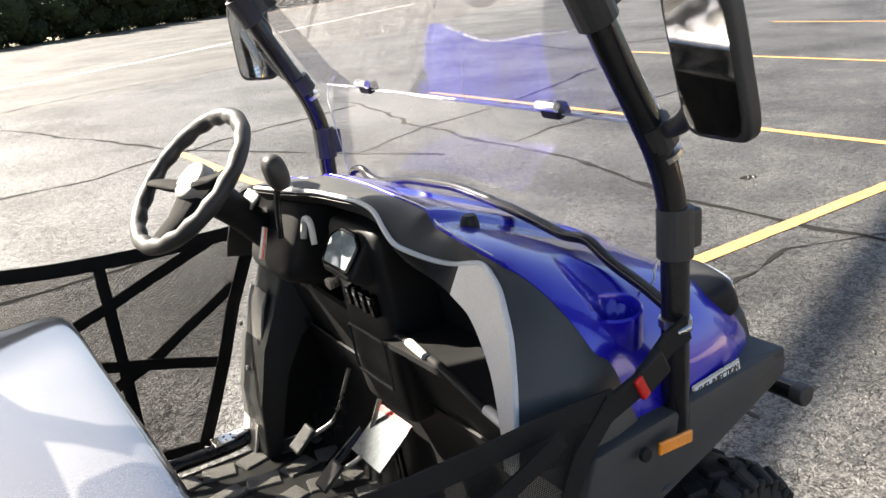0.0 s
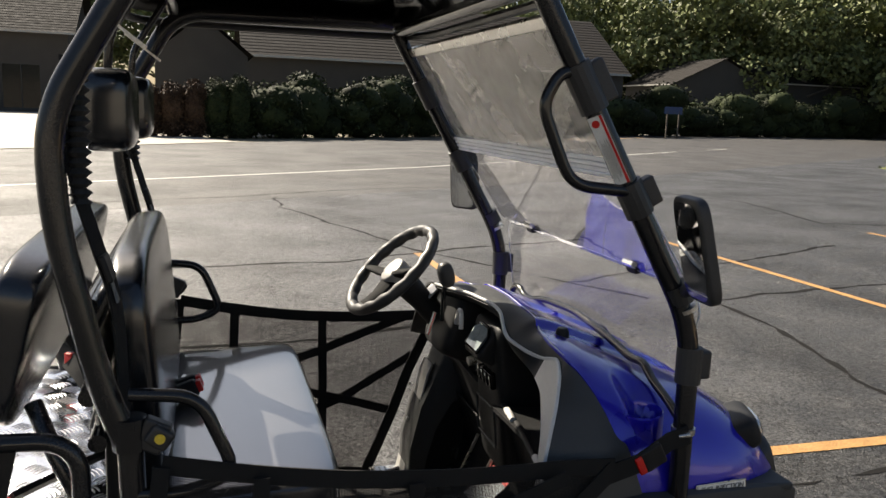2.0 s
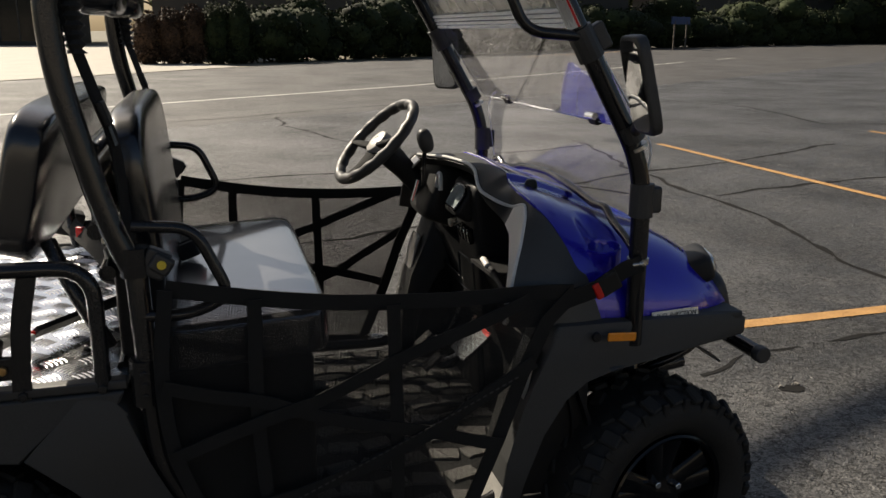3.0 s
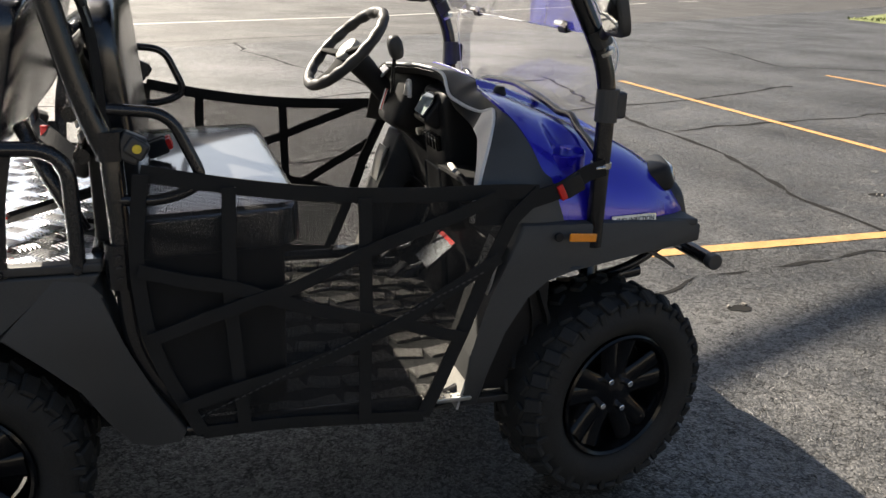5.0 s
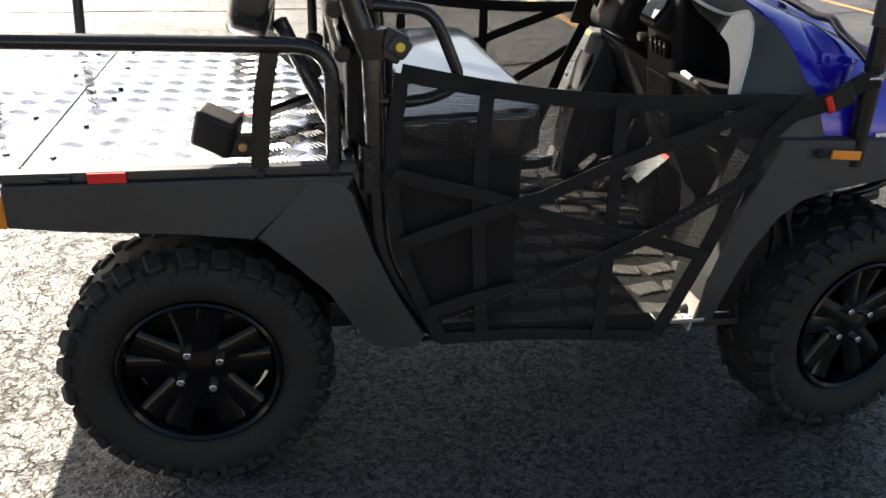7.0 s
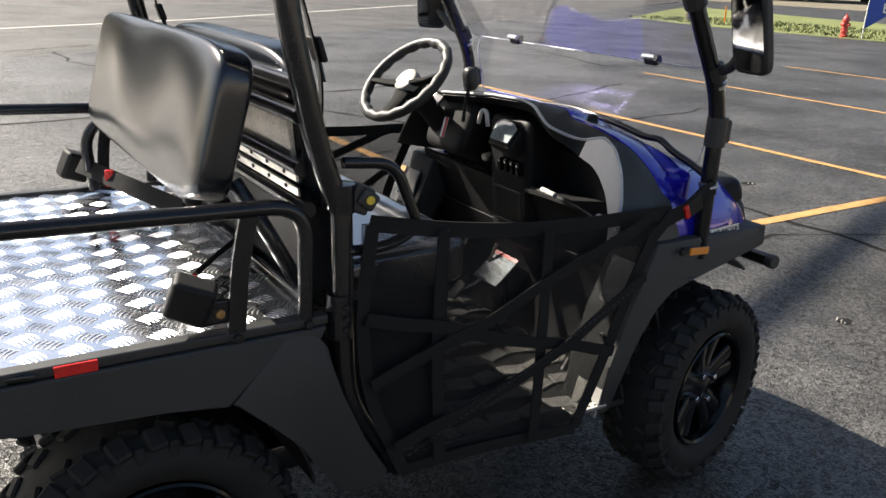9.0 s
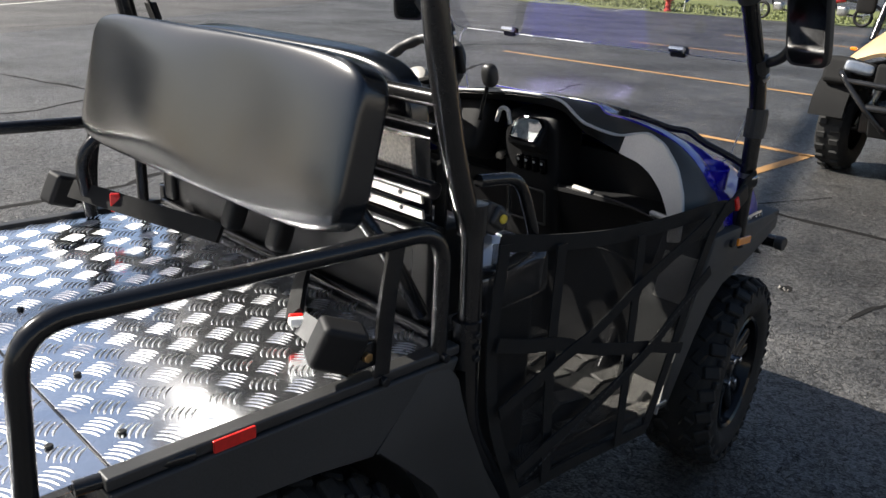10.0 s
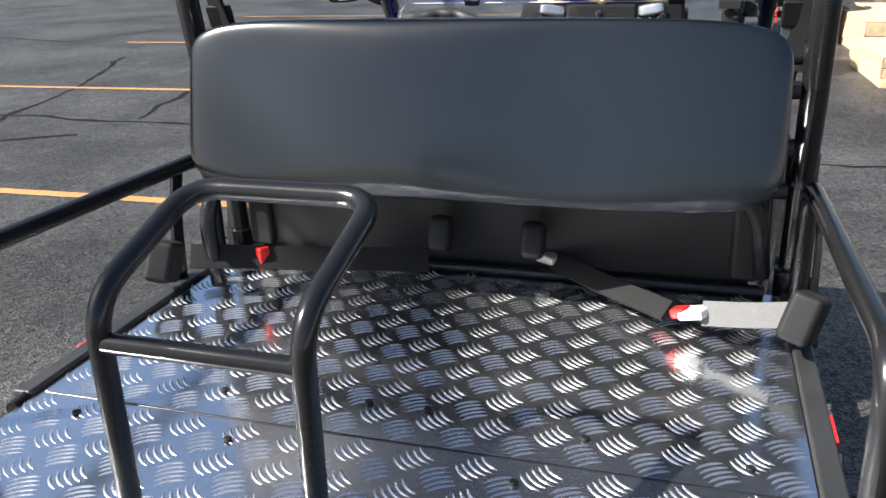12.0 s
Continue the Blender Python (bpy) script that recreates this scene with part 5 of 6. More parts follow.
# seat-side grab bars, retractor caps
for s in (-1, 1):
    y = 0.640 * s
    vp("seat_grab_bar", tube(bend([(0.40, y, 1.135), (0.52, y, 1.125), (0.585, y, 0.975), (0.50, y, 0.94), (0.40, y, 0.945)], 0.045, 6), 0.0125, 12), BLACK_TUBE, "black bent grab bar beside the bench")
    vp("arm_bracket", box((0.05, 0.03, 0.06), pose(0.44, 0.635 * s, 1.055, 0, 25, 0), 0.006), BLACK_PLASTIC)
    c = vp("belt_anchor", box((0.045, 0.03, 0.04), pose(0.452, 0.645 * s, 1.055, 0, 35, 0), 0.008), BLACK_PLASTIC, "black belt anchor with a yellow cap")
    vp("anchor_cap", disc(0.0095, 0.006, pose(0.453, 0.662 * s, 1.056, 90), 16, 0.002), YELLOW_CAP, "round yellow cap", c)
    vp("front_buckle", box((0.06, 0.03, 0.045), pose(0.485, 0.02 * s + 0.03, 0.915, 0, -20, 0), 0.008), DARK_IN, "black belt buckle on the bench")
    vp("release_button", box((0.014, 0.024, 0.03), pose(0.517, 0.02 * s + 0.03, 0.928, 0, -20, 0), 0.003), RED, "red release button")
    # shoulder belt on the roll bar
    bt = vp("shoulder_belt", strap(catmull([(0.310, 0.585 * s, 1.72), (0.314, 0.588 * s, 1.54), (0.352, 0.590 * s, 1.39), (0.378, 0.580 * s, 1.29), (0.385, 0.560 * s, 1.14), (0.39, 0.552 * s, 0.98)], 5), 0.046, 0.004, (0.3, 1, 0)), WEBBING, "black shoulder belt hanging behind the bench")
    vp("belt_tongue", box((0.012, 0.06, 0.05), pose(0.366, 0.588 * s, 1.355, 0, -18, 0), 0.004), DARK_IN, "", bt)
    vp("tongue_plate", box((0.004, 0.035, 0.05), pose(0.376, 0.578 * s, 1.315, 0, -14, 0), 0.001), PLATE_GREY, "", bt)
    prof = [(0.012 if k % 2 else 0.023) for k in range(25)]
    vp("corrugated_sleeve", tube([(0.325, 0.592 * s, 1.47 + 0.0088 * k) for k in range(25)], prof, 10), BLACK_PLASTIC, "corrugated black sleeve on the roll bar", None, 20)

# ---- bed ----
vp("bed_plate", box((0.675, 1.225, 0.012), pose(0.028, 0, 0.797), 0.001), ALU, "bright aluminium tread plate bed")
vp("tail_plate", box((0.5055, 1.225, 0.012), pose(-0.5642, 0, 0.797), 0.001), ALU, "bright aluminium tread plate tailboard")


def treads(x0, x1, y0, y1):
    """Five-bar tread pattern: groups of five curved ridges, alternating in direction."""
    verts, faces = [], []
    nx, ny = int((x1 - x0) / 0.04) + 1, int((y1 - y0) / 0.0465) + 1
    for i in range(nx):
        for j in range(ny):
            if (i + j) % 2:
                continue
            x, y = x0 + i * 0.04, y0 + j * 0.0465
            a = radians(47) if i % 2 else radians(-58)
            ca, sa = math.cos(a), math.sin(a)
            for k in range(-2, 3):
                half = 0.0235 - 0.0012 * abs(k)
                base = len(verts)
                for n in range(6):
                    f = -1 + 0.4 * n
                    wide = 0.0027 * (1 - 0.75 * abs(f) ** 4)
                    tall = 0.0017 * (1 - f ** 6)
                    for d, h in ((-1, 0), (-0.45, 0.8), (0, 1), (0.45, 0.8), (1, 0)):
                        lx, ly = f * half, k * 0.0108 + 0.0045 * (1 - f * f) + d * wide
                        px, py = x + lx * ca - ly * sa, y + lx * sa + ly * ca
                        verts.append((px - 0.8, py, 0.8026 + h * tall + 0.0005))
                for n in range(5):
                    for d in range(4):
                        q = base + n * 5 + d
                        faces.append((q, q + 1, q + 6, q + 5))
    me = bpy.data.meshes.new("tread_bars")
    me.from_pydata(verts, [], faces)
    me.materials.append(ALU_BAR)
    me.shade_smooth()
    me.update()
    ob = new("tread_relief", me)
    ob.parent = utv
    return tagged(ob, kind="stuff", label="raised five-bar tread pattern")


treads(-0.282, 0.345, -0.58, 0.59)
treads(-0.785, -0.345, -0.58, 0.59)
vp("hinge", tube([(-0.313, -0.60, 0.802), (-0.313, 0.60, 0.802)], 0.003, 8), BLACK_TUBE, "piano hinge between bed and tailboard")
for s in (-1, 1):
    for x, y in ((-0.26, 0.53), (-0.24, 0.30), (-0.36, 0.5), (-0.37, 0.22), (-0.22, 0.05)):
        vp("bed_bolt", disc(0.007, 0.006, pose(x, y * s, 0.806), 10, 0.002), DARK_IN)
SK = [(-0.335, 0.79), (0.36, 0.79), (0.345, 0.76), (0.262, 0.775), (0.145, 0.650), (0.02, 0.672), (-0.23, 0.69), (-0.335, 0.70)]
for s in (-1, 1):
    vp("bed_skirt", flip(prism(SK, -0.656, -0.60, 0.006), s), FLARE, "matt black side skirt of the bed")
    vp("bed_flange", box((0.70, 0.035, 0.022), pose(0.015, 0.632 * s, 0.802), 0.005), BLACK_PLASTIC, "black edge flange of the bed")
    vp("red_reflector", box((0.075, 0.006, 0.022), pose(-0.133, 0.651 * s, 0.800, 0, 0, 0), 0.002), RED, "red side reflector")
    rail = vp("bed_rail", tube(bend([(0.318, 0.637 * s, 0.80), (0.318, 0.637 * s, 1.055), (-0.425, 0.642 * s, 1.072), (-0.44, 0.642 * s, 0.78)], 0.075, 8), 0.0165, 14), BLACK_TUBE, "black side rail of the bed")
    vp("rail_post", strap(bend([(0.165, 0.645 * s, 0.79), (0.178, 0.645 * s, 0.95), (0.20, 0.642 * s, 1.05)], 0.04), 0.036, 0.008, (1, 0, 0)), BLACK_TUBE, "", rail)
    for x, z in ((0.168, 0.80), (0.318, 0.80)):
        vp("rail_bolt", disc(0.010, 0.014, pose(x, 0.655 * s, z, 90), 6, 0.002), BLACK_TUBE, "", rail)
    # retractor and belt lying on the bed
    rt = vp("belt_retractor", box((0.088, 0.056, 0.088), pose(0.085, 0.622 * s, 0.885, 12, 20, 18 * s), 0.012), DARK_IN, "black seat belt retractor")
    vp("retractor_plate", box((0.075, 0.006, 0.05), pose(0.125, 0.640 * s, 0.858), 0.006), BLACK_TUBE, "", rt)
    vp("retractor_bolt", disc(0.010, 0.012, pose(0.135, 0.645 * s, 0.855, 90), 6, 0.002), BRASS if s < 0 else STEEL, "brass bolt", rt)
    vp("tail_latch", tube([(-0.37, 0.62 * s, 0.80), (-0.20, 0.645 * s, 0.80)], 0.012), BLACK_TUBE)
    tl = vp("tail_lamp", box((0.035, 0.035, 0.07), pose(-0.352, 0.622 * s, 0.725), 0.01), AMBER, "amber and clear tail lamp")
    vp("lamp_window", box((0.02, 0.03, 0.05), pose(-0.362, 0.632 * s, 0.725), 0.006), WHITE_LABEL, "", tl)
b1 = vp("rear_belt", strap(catmull([(0.085, -0.615, 0.890), (0.10, -0.54, 0.874), (0.122, -0.46, 0.860)], 5), 0.045, 0.004, (0.6, 0.2, 0.8)), WEB_SUNLIT, "belt webbing, its colour lightened to grey for the sun")
vp("belt_tongue", box((0.05, 0.045, 0.018), pose(0.13, -0.448, 0.856, 0, 20, 60), 0.005), WHITE_LABEL, "", b1)
vp("red_button", box((0.03, 0.03, 0.02), pose(0.138, -0.422, 0.851, 0, 20, 60), 0.005), RED, "", b1)
b2 = vp("rear_belt", strap(catmull([(0.148, -0.40, 0.846), (0.25, -0.27, 0.846), (0.348, -0.158, 0.848)], 5), 0.04, 0.012, (0.8, 0.3, 0.4)), WEBBING, "black belt stalk")
vp("belt_tongue", box((0.05, 0.035, 0.02), pose(0.358, -0.143, 0.850, 0, 0, 60), 0.006), SILVER, "", b2)
b3 = vp("rear_belt", strap(catmull([(0.09, 0.56, 0.90), (0.15, 0.42, 0.885), (0.21, 0.28, 0.87), (0.27, 0.10, 0.86)], 5), 0.05, 0.012, (0.5, 0.1, 0.8)), WEBBING, "black belt lying along the bed")
vp("red_button", box((0.026, 0.02, 0.05), pose(0.149, 0.425, 0.884, 0, 0, -30), 0.004), RED, "", b3)
for y in (-0.12, 0.08):
    vp("belt_socket", cushion((0.05, 0.05, 0.08), pose(0.30, y, 0.91, 0, 20, 0), 4, 8), DARK_IN, "black belt socket")
vp("bed_crossbar", tube([(0.352, -0.58, 0.815), (0.352, 0.58, 0.815)], 0.012), BLACK_TUBE, "black tube along the front of the bed")

# rear grab hoop on the tailboard
hp = vp("grab_hoop", tube(bend([(-0.60, 0.214, 0.80), (-0.60, 0.212, 1.135), (-0.40, 0.200, 1.212), (-0.40, -0.058, 1.212), (-0.60, -0.043, 1.135), (-0.60, -0.040, 0.80)], 0.05, 7), 0.0145, 14), BLACK_TUBE, "black rear grab hoop standing on the tailboard")
vp("hoop_bar", tube([(-0.60, 0.213, 1.085), (-0.60, -0.042, 1.083)], 0.0125, 12), BLACK_TUBE, "", hp)
bpy.data.objects.remove(V)


# ---- surroundings ----
def leaf_cloud(blobs, count, size, seed, flatness=0.35):
    """Many small leaf quads scattered through the shells of ellipsoid clumps: (centre, radii)."""
    rng = np.random.RandomState(seed)
    vol = np.array([r[0] * r[1] * r[2] for _, r in blobs]) ** 0.67
    pick = rng.choice(len(blobs), count, p=vol / vol.sum())
    d = rng.normal(size=(count, 3))
    d /= np.linalg.norm(d, axis=1)[:, None]
    shell = rng.uniform(0.72, 1.12, count) ** 1.0
    c = np.array([b[0] for b in blobs])[pick]
    r = np.array([b[1] for b in blobs])[pick]
    p = c + d * r * shell[:, None]
    n = d + rng.normal(size=(count, 3)) * 0.8
    n /= np.linalg.norm(n, axis=1)[:, None]
    a = np.cross(n, rng.normal(size=(count, 3)))
    a /= np.linalg.norm(a, axis=1)[:, None]
    b = np.cross(n, a)
    s = size * rng.uniform(0.5, 1.3, count)[:, None]
    quad = np.stack([p - a * s, p + b * s * 0.6, p + a * s, p - b * s * 0.6], axis=1).reshape(-1, 3)
    me = bpy.data.meshes.new("leaves")
    me.from_pydata(quad.tolist(), [], np.arange(count * 4).reshape(-1, 4).tolist())
    me.update()
    return me


def leaves(name, me, mat, parent, label=""):
    me.materials.clear()
    me.materials.append(mat)
    ob = new(name, me)
    ob.parent = parent
    return tagged(ob, label=label)


def tree(x, y, height, seed, label):
    rng = random.Random(seed)
    t = thing("tree", (x, y, 0), label, "tree", "trees behind the houses")
    top = height * 0.72
    part("trunk", tube([(0, 0, -0.1), (0.1, 0.1, height * 0.25), (0.3, -0.1, height * 0.5), (0.1, 0.1, top)], [height * 0.024, height * 0.019, height * 0.013, height * 0.005], 10), BARK, t)
    blobs = []
    for k in range(9):
        a, h = k * 2.4 + rng.random(), height * (0.14 + 0.66 * k / 9)
        reach = height * (0.20 + 0.10 * rng.random()) * (1.1 - 0.6 * k / 9)
        end = (reach * math.cos(a), reach * math.sin(a), h + reach * 0.5)
        part("limb", tube([(0.1, 0, h * 0.8), (end[0] * 0.5, end[1] * 0.5, h), end], [height * 0.009, height * 0.006, height * 0.002], 6), BARK, t)
        for j in range(3):
            f = 0.6 + 0.5 * rng.random()
            q = height * (0.085 + 0.06 * rng.random())
            blobs.append(((end[0] * f + rng.uniform(-1, 1) * q, end[1] * f + rng.uniform(-1, 1) * q, end[2] + rng.uniform(-1, 1) * q), (q * 1.2, q * 1.2, q * 0.8)))
    blobs.append(((0, 0, height * 0.9), (height * 0.1, height * 0.1, height * 0.1)))
    leaves("crown", leaf_cloud(blobs, 9000, height * 0.017, seed), LEAF, t)


for k, (a, d, h) in enumerate(((66, 112, 24), (62.5, 122, 28), (58, 108, 25), (54, 118, 29), (50.5, 105, 23), (46.5, 116, 27), (43, 108, 26), (39, 118, 28), (35, 110, 24), (71, 125, 26), (31, 120, 27), (26, 125, 27))):
    d += 24
    tree(d * math.cos(radians(a)), d * math.sin(radians(a)), h, 40 + k, "tall broad-leaved tree, backlit, behind low houses")
for k in range(13):
    a, d = 24 + k * 3.7, 158 + 6 * (k % 2)
    tree(d * math.cos(radians(a)), d * math.sin(radians(a)), 27 + 3 * (k % 3), 120 + k, "tall broad-leaved tree, backlit, behind low houses")
for k, (a, d, h) in enumerate(((76, 118, 22), (81, 122, 24), (86, 120, 23), (92, 124, 25), (98, 122, 24), (105, 124, 25))):
    tree(d * math.cos(radians(a)), d * math.sin(radians(a)), h, 80 + k, "tall broad-leaved tree, backlit, behind low houses")


def bush(name, x, y, blobs, count, size, mat, seed, label, group):
    t = thing(name, (x, y, 0), label, "bush" if name == "bush" else "hedge", group)
    core = bmesh.new()
    for c, r in blobs:
        own = bmesh.new()
        bmesh.ops.create_icosphere(own, subdivisions=2, radius=1)
        for v in own.verts:
            k = 0.86 + 0.16 * noise.noise(v.co * 2.0 + Vector((seed, 0, 0)))
            v.co = Vector((c[0] + v.co.x * r[0] * k, c[1] + v.co.y * r[1] * k, max(0.0, c[2] + v.co.z * r[2] * k)))
        merge(core, own)
    part("foliage_core", core, mat, t, smooth=180)
    part("stem", tube([(0, 0, -0.05), (0.05, 0, 0.8)], 0.07, 8), BARK, t)
    leaves("foliage", leaf_cloud(blobs, count, size, seed), mat, t)


for k in range(5):
    h = 2.3 + 0.14 * k
    bush("bush", -1.85 + k * 1.0, 38.6 + 0.15 * k, [((0, 0, h * 0.5), (0.66, 0.8, h * 0.5)), ((0.1, 0, h * 0.72), (0.52, 0.6, h * 0.28)), ((0, 0, 0.45), (0.64, 0.8, 0.5))], 3600, 0.07,
         RED_LEAF if k < 3 else HEDGE_LEAF, 200 + k, "clipped rounded bush with reddish tips" if k < 3 else "clipped rounded green bush", "clipped bushes by the driveway")
for k in range(14):
    f = k / 13
    x, y = 3.4 + 30.0 * f, 40.2 + 26.5 * f
    h = 3.2 + 1.0 * f + 0.35 * math.sin(k * 2.1)
    rng = random.Random(300 + k)
    blobs = [((rng.uniform(-1.2, 1.2), rng.uniform(-1.0, 1.0), h * (0.35 + 0.4 * rng.random())), (1.0 + 0.4 * rng.random(), 1.1, h * 0.26)) for _ in range(7)] + [((0, 0, h * 0.4), (1.5, 1.3, h * 0.42)), ((-1.1, 0, h * 0.17), (1.1, 1.1, h * 0.22)), ((1.1, 0.6, h * 0.17), (1.1, 1.1, h * 0.22))]
    bush("hedge", x, y, blobs, 4200, 0.11, HEDGE_LEAF, 300 + k, "dense dark untrimmed hedge along the road", "hedge along the road")
for k in range(12):
    f = k / 11
    x, y = 36.0 + 60.0 * f, 68.0 + 32.0 * f
    h = 4.8 + 0.9 * math.sin(k * 1.7) + 1.2 * f
    rng = random.Random(340 + k)
    blobs = [((rng.uniform(-2.4, 2.4), rng.uniform(-1.5, 1.5), h * (0.3 + 0.35 * rng.random())), (1.8 + rng.random(), 1.5, h * 0.24)) for _ in range(8)] + [((0, 0, h * 0.3), (2.8, 1.8, h * 0.33)), ((-1.8, -0.6, h * 0.15), (1.8, 1.4, h * 0.2)), ((1.8, 0.6, h * 0.15), (1.8, 1.4, h * 0.2))]
    bush("hedge", x, y, blobs, 3600, 0.16, HEDGE_LEAF, 340 + k, "spreading juniper hedge along the road", "hedge along the road")


# houses
def house(name, x0, x1, y0, y1, eave, ridge, label, gable="y", overhang=0.6, openings=(), at_gable=None, wall_mat=None):
    """A house with walls, a gabled roof laid in shingle courses, and windows set in the front wall (y0)."""
    h = thing(name, ((x0 + x1) / 2, (y0 + y1) / 2, 0), label, "house", "houses across the road")
    ox, oy = (x0 + x1) / 2, (y0 + y1) / 2
    wm = wall_mat or STUCCO

    def local(bm):
        bmesh.ops.translate(bm, vec=(-ox, -oy, 0), verts=bm.verts)
        return bm
    t = 0.25
    # front wall cut for the openings
    bm = bmesh.new()
    xs = sorted({x0, x1, *[v for o in openings for v in (o[0], o[1])]})
    zs = sorted({0.0, eave, *[v for o in openings for v in (o[2], o[3])]})
    for a, b in zip(xs, xs[1:]):
        for c, d in zip(zs, zs[1:]):
            if any(o[0] <= a and b <= o[1] and o[2] <= c and d <= o[3] for o in openings):
                continue
            box((b - a, t, d - c), Matrix.Translation(((a + b) / 2, y0 + t / 2, (c + d) / 2)), 0, 1, bm)
    bmesh.ops.remove_doubles(bm, verts=bm.verts, dist=0.001)
    part("wall", local(bm), wm, h, smooth=0)
    for a, b, c, d in ((x0, x1, y1 - t, y1), (x0, x0 + t, y0 + t, y1 - t), (x1 - t, x1, y0 + t, y1 - t)):
        part("wall", local(box((b - a, d - c, eave), Matrix.Translation(((a + b) / 2, (c + d) / 2, eave / 2)))), wm, h, smooth=0)
    for o in openings:
        w = part("window", local(box((o[1] - o[0] - 0.02, 0.02, o[3] - o[2] - 0.02), Matrix.Translation(((o[0] + o[1]) / 2, y0 + 0.14, (o[2] + o[3]) / 2)))), GLOSS_BLACK, h, "dark window glass", 0)
        for zz in (o[2] + 0.04, o[3] - 0.04):
            part("window_frame", local(box((o[1] - o[0], 0.08, 0.08), Matrix.Translation(((o[0] + o[1]) / 2, y0 + 0.08, zz)))), BLACK_PLASTIC, w, "", 0)
        for xx in (o[0] + 0.04, o[1] - 0.04, (o[0] + o[1]) / 2):
            part("window_frame", local(box((0.08, 0.07, o[3] - o[2] - 0.16), Matrix.Translation((xx, y0 + 0.08, (o[2] + o[3]) / 2)))), BLACK_PLASTIC, w, "", 0)
    # roof
    if gable == "x":   # ridge runs along x
        run = oy - (y0 - overhang)
        for sgn, ye in ((1, y0 - overhang), (-1, y1 + overhang)):
            bm = bmesh.new()
            n = max(6, int(run / 0.45))
            for k in range(n):
                f0, f1 = k / n, (k + 1) / n
                ya, yb = ye + sgn * run * f0, ye + sgn * run * f1
                za, zb = eave + (ridge - eave) * f0, eave + (ridge - eave) * f1
                v = [bm.verts.new(q) for q in ((x0 - overhang, ya, za + 0.05), (x1 + overhang, ya, za + 0.05), (x1 + overhang, yb, zb + 0.02), (x0 - overhang, yb, zb + 0.02),
                                               (x0 - overhang, ya, za + 0.02), (x1 + overhang, ya, za + 0.02))]
                bm.faces.new(v[:4])
                bm.faces.new((v[0], v[4], v[5], v[1]))
            bmesh.ops.remove_doubles(bm, verts=bm.verts, dist=0.005)
            part("roof", local(bm), SHINGLE, h, "brown shingle roof", 0)
        for xe in (x0, x1):
            bm = bmesh.new()
            bm.faces.new([bm.verts.new((xe, *q)) for q in ((y0, eave), (y1, eave), (oy, ridge - 0.1))])
            part("gable", local(bm), wm, h, "", 0)
    else:
        run = ox - (x0 - overhang)
        for sgn, xe in ((1, x0 - overhang), (-1, x1 + overhang)):
            bm = bmesh.new()
            n = max(6, int(run / 0.45))
            for k in range(n):
                f0, f1 = k / n, (k + 1) / n
                xa, xb = xe + sgn * run * f0, xe + sgn * run * f1
                za, zb = eave + (ridge - eave) * f0, eave + (ridge - eave) * f1
                v = [bm.verts.new(q) for q in ((xa, y0 - overhang, za + 0.05), (xa, y1 + overhang, za + 0.05), (xb, y1 + overhang, zb + 0.02), (xb, y0 - overhang, zb + 0.02),
                                               (xa, y0 - overhang, za + 0.02), (xa, y1 + overhang, za + 0.02))]
                bm.faces.new(v[:4])
                bm.faces.new((v[0], v[4], v[5], v[1]))
            bmesh.ops.remove_doubles(bm, verts=bm.verts, dist=0.005)
            part("roof", local(bm), SHINGLE, h, "brown shingle roof", 0)
        for ye in (y0, y1):
            bm = bmesh.new()
            bm.faces.new([bm.verts.new(q) for q in ((x0, ye, eave), (x1, ye, eave), (ox, ye, ridge - 0.1))])
            part("gable", local(bm), wm, h, "", 0)
    part("fascia", local(box((x1 - x0 + 2 * overhang, 0.04, 0.18), Matrix.Translation((ox, y0 - overhang - 0.025, eave - 0.02)))) if gable == "x" else local(box((0.04, y1 - y0, 0.18), Matrix.Translation((x0 - overhang - 0.025, oy, eave - 0.02)))), GREY_PANEL, h, "", 0)
    return h


house("house", -1.9, 2.95, 46.0, 54.0, 4.15, 6.3, "grey gabled house front in shade across the road", "y", 0.3)
house("house", 4.0, 37.4, 68.0, 85.0, 5.44, 10.9, "long low grey house with a brown shingle roof, in shade", "x", 0.5, ((10.0, 12.0, 1.2, 3.2), (19.0, 21.0, 1.2, 3.2), (28.0, 30.0, 1.2, 3.2)))
house("house", -46.0, -12.0, 88.0, 106.0, 7.6, 13.5, "large dark grey building with a shingle roof, in shade", "x", 0.8,
      ((-30.0, -26.0, 0.3, 4.6), (-24.0, -20.0, 0.3, 4.6), (-18.0, -14.5, 0.3, 4.6)))
house("house", 60.0, 75.0, 97.0, 110.0, 6.2, 9.9, "tan gabled house behind a juniper hedge", "y", 0.5)
house("house", 75.2, 124.0, 99.0, 113.0, 7.1, 10.4, "long low house with a brown shingle roof", "x", 0.6, ((84.0, 87.0, 1.4, 3.2), (94.0, 97.0, 1.4, 3.2)))

# blue sign by the hedge
sg = thing("road_sign", (39.5, 62.5, 0), "small blue sign on posts in front of the hedge", "sign")
part("sign_board", box((3.0, 0.08, 0.6), pose(0, 0, 2.4, 0, 0, 30), 0.01), material("blue_sign", (0.012, 0.04, 0.13), 0.5, 0, 0.1, 3, 40, 0.05), sg, "", 0)
for q in (-1.0, 1.0):
    part("post", box((0.1, 0.1, 2.4), pose(q * 0.87, q * 0.5, 1.15), 0.01), BARK, sg, "", 0)

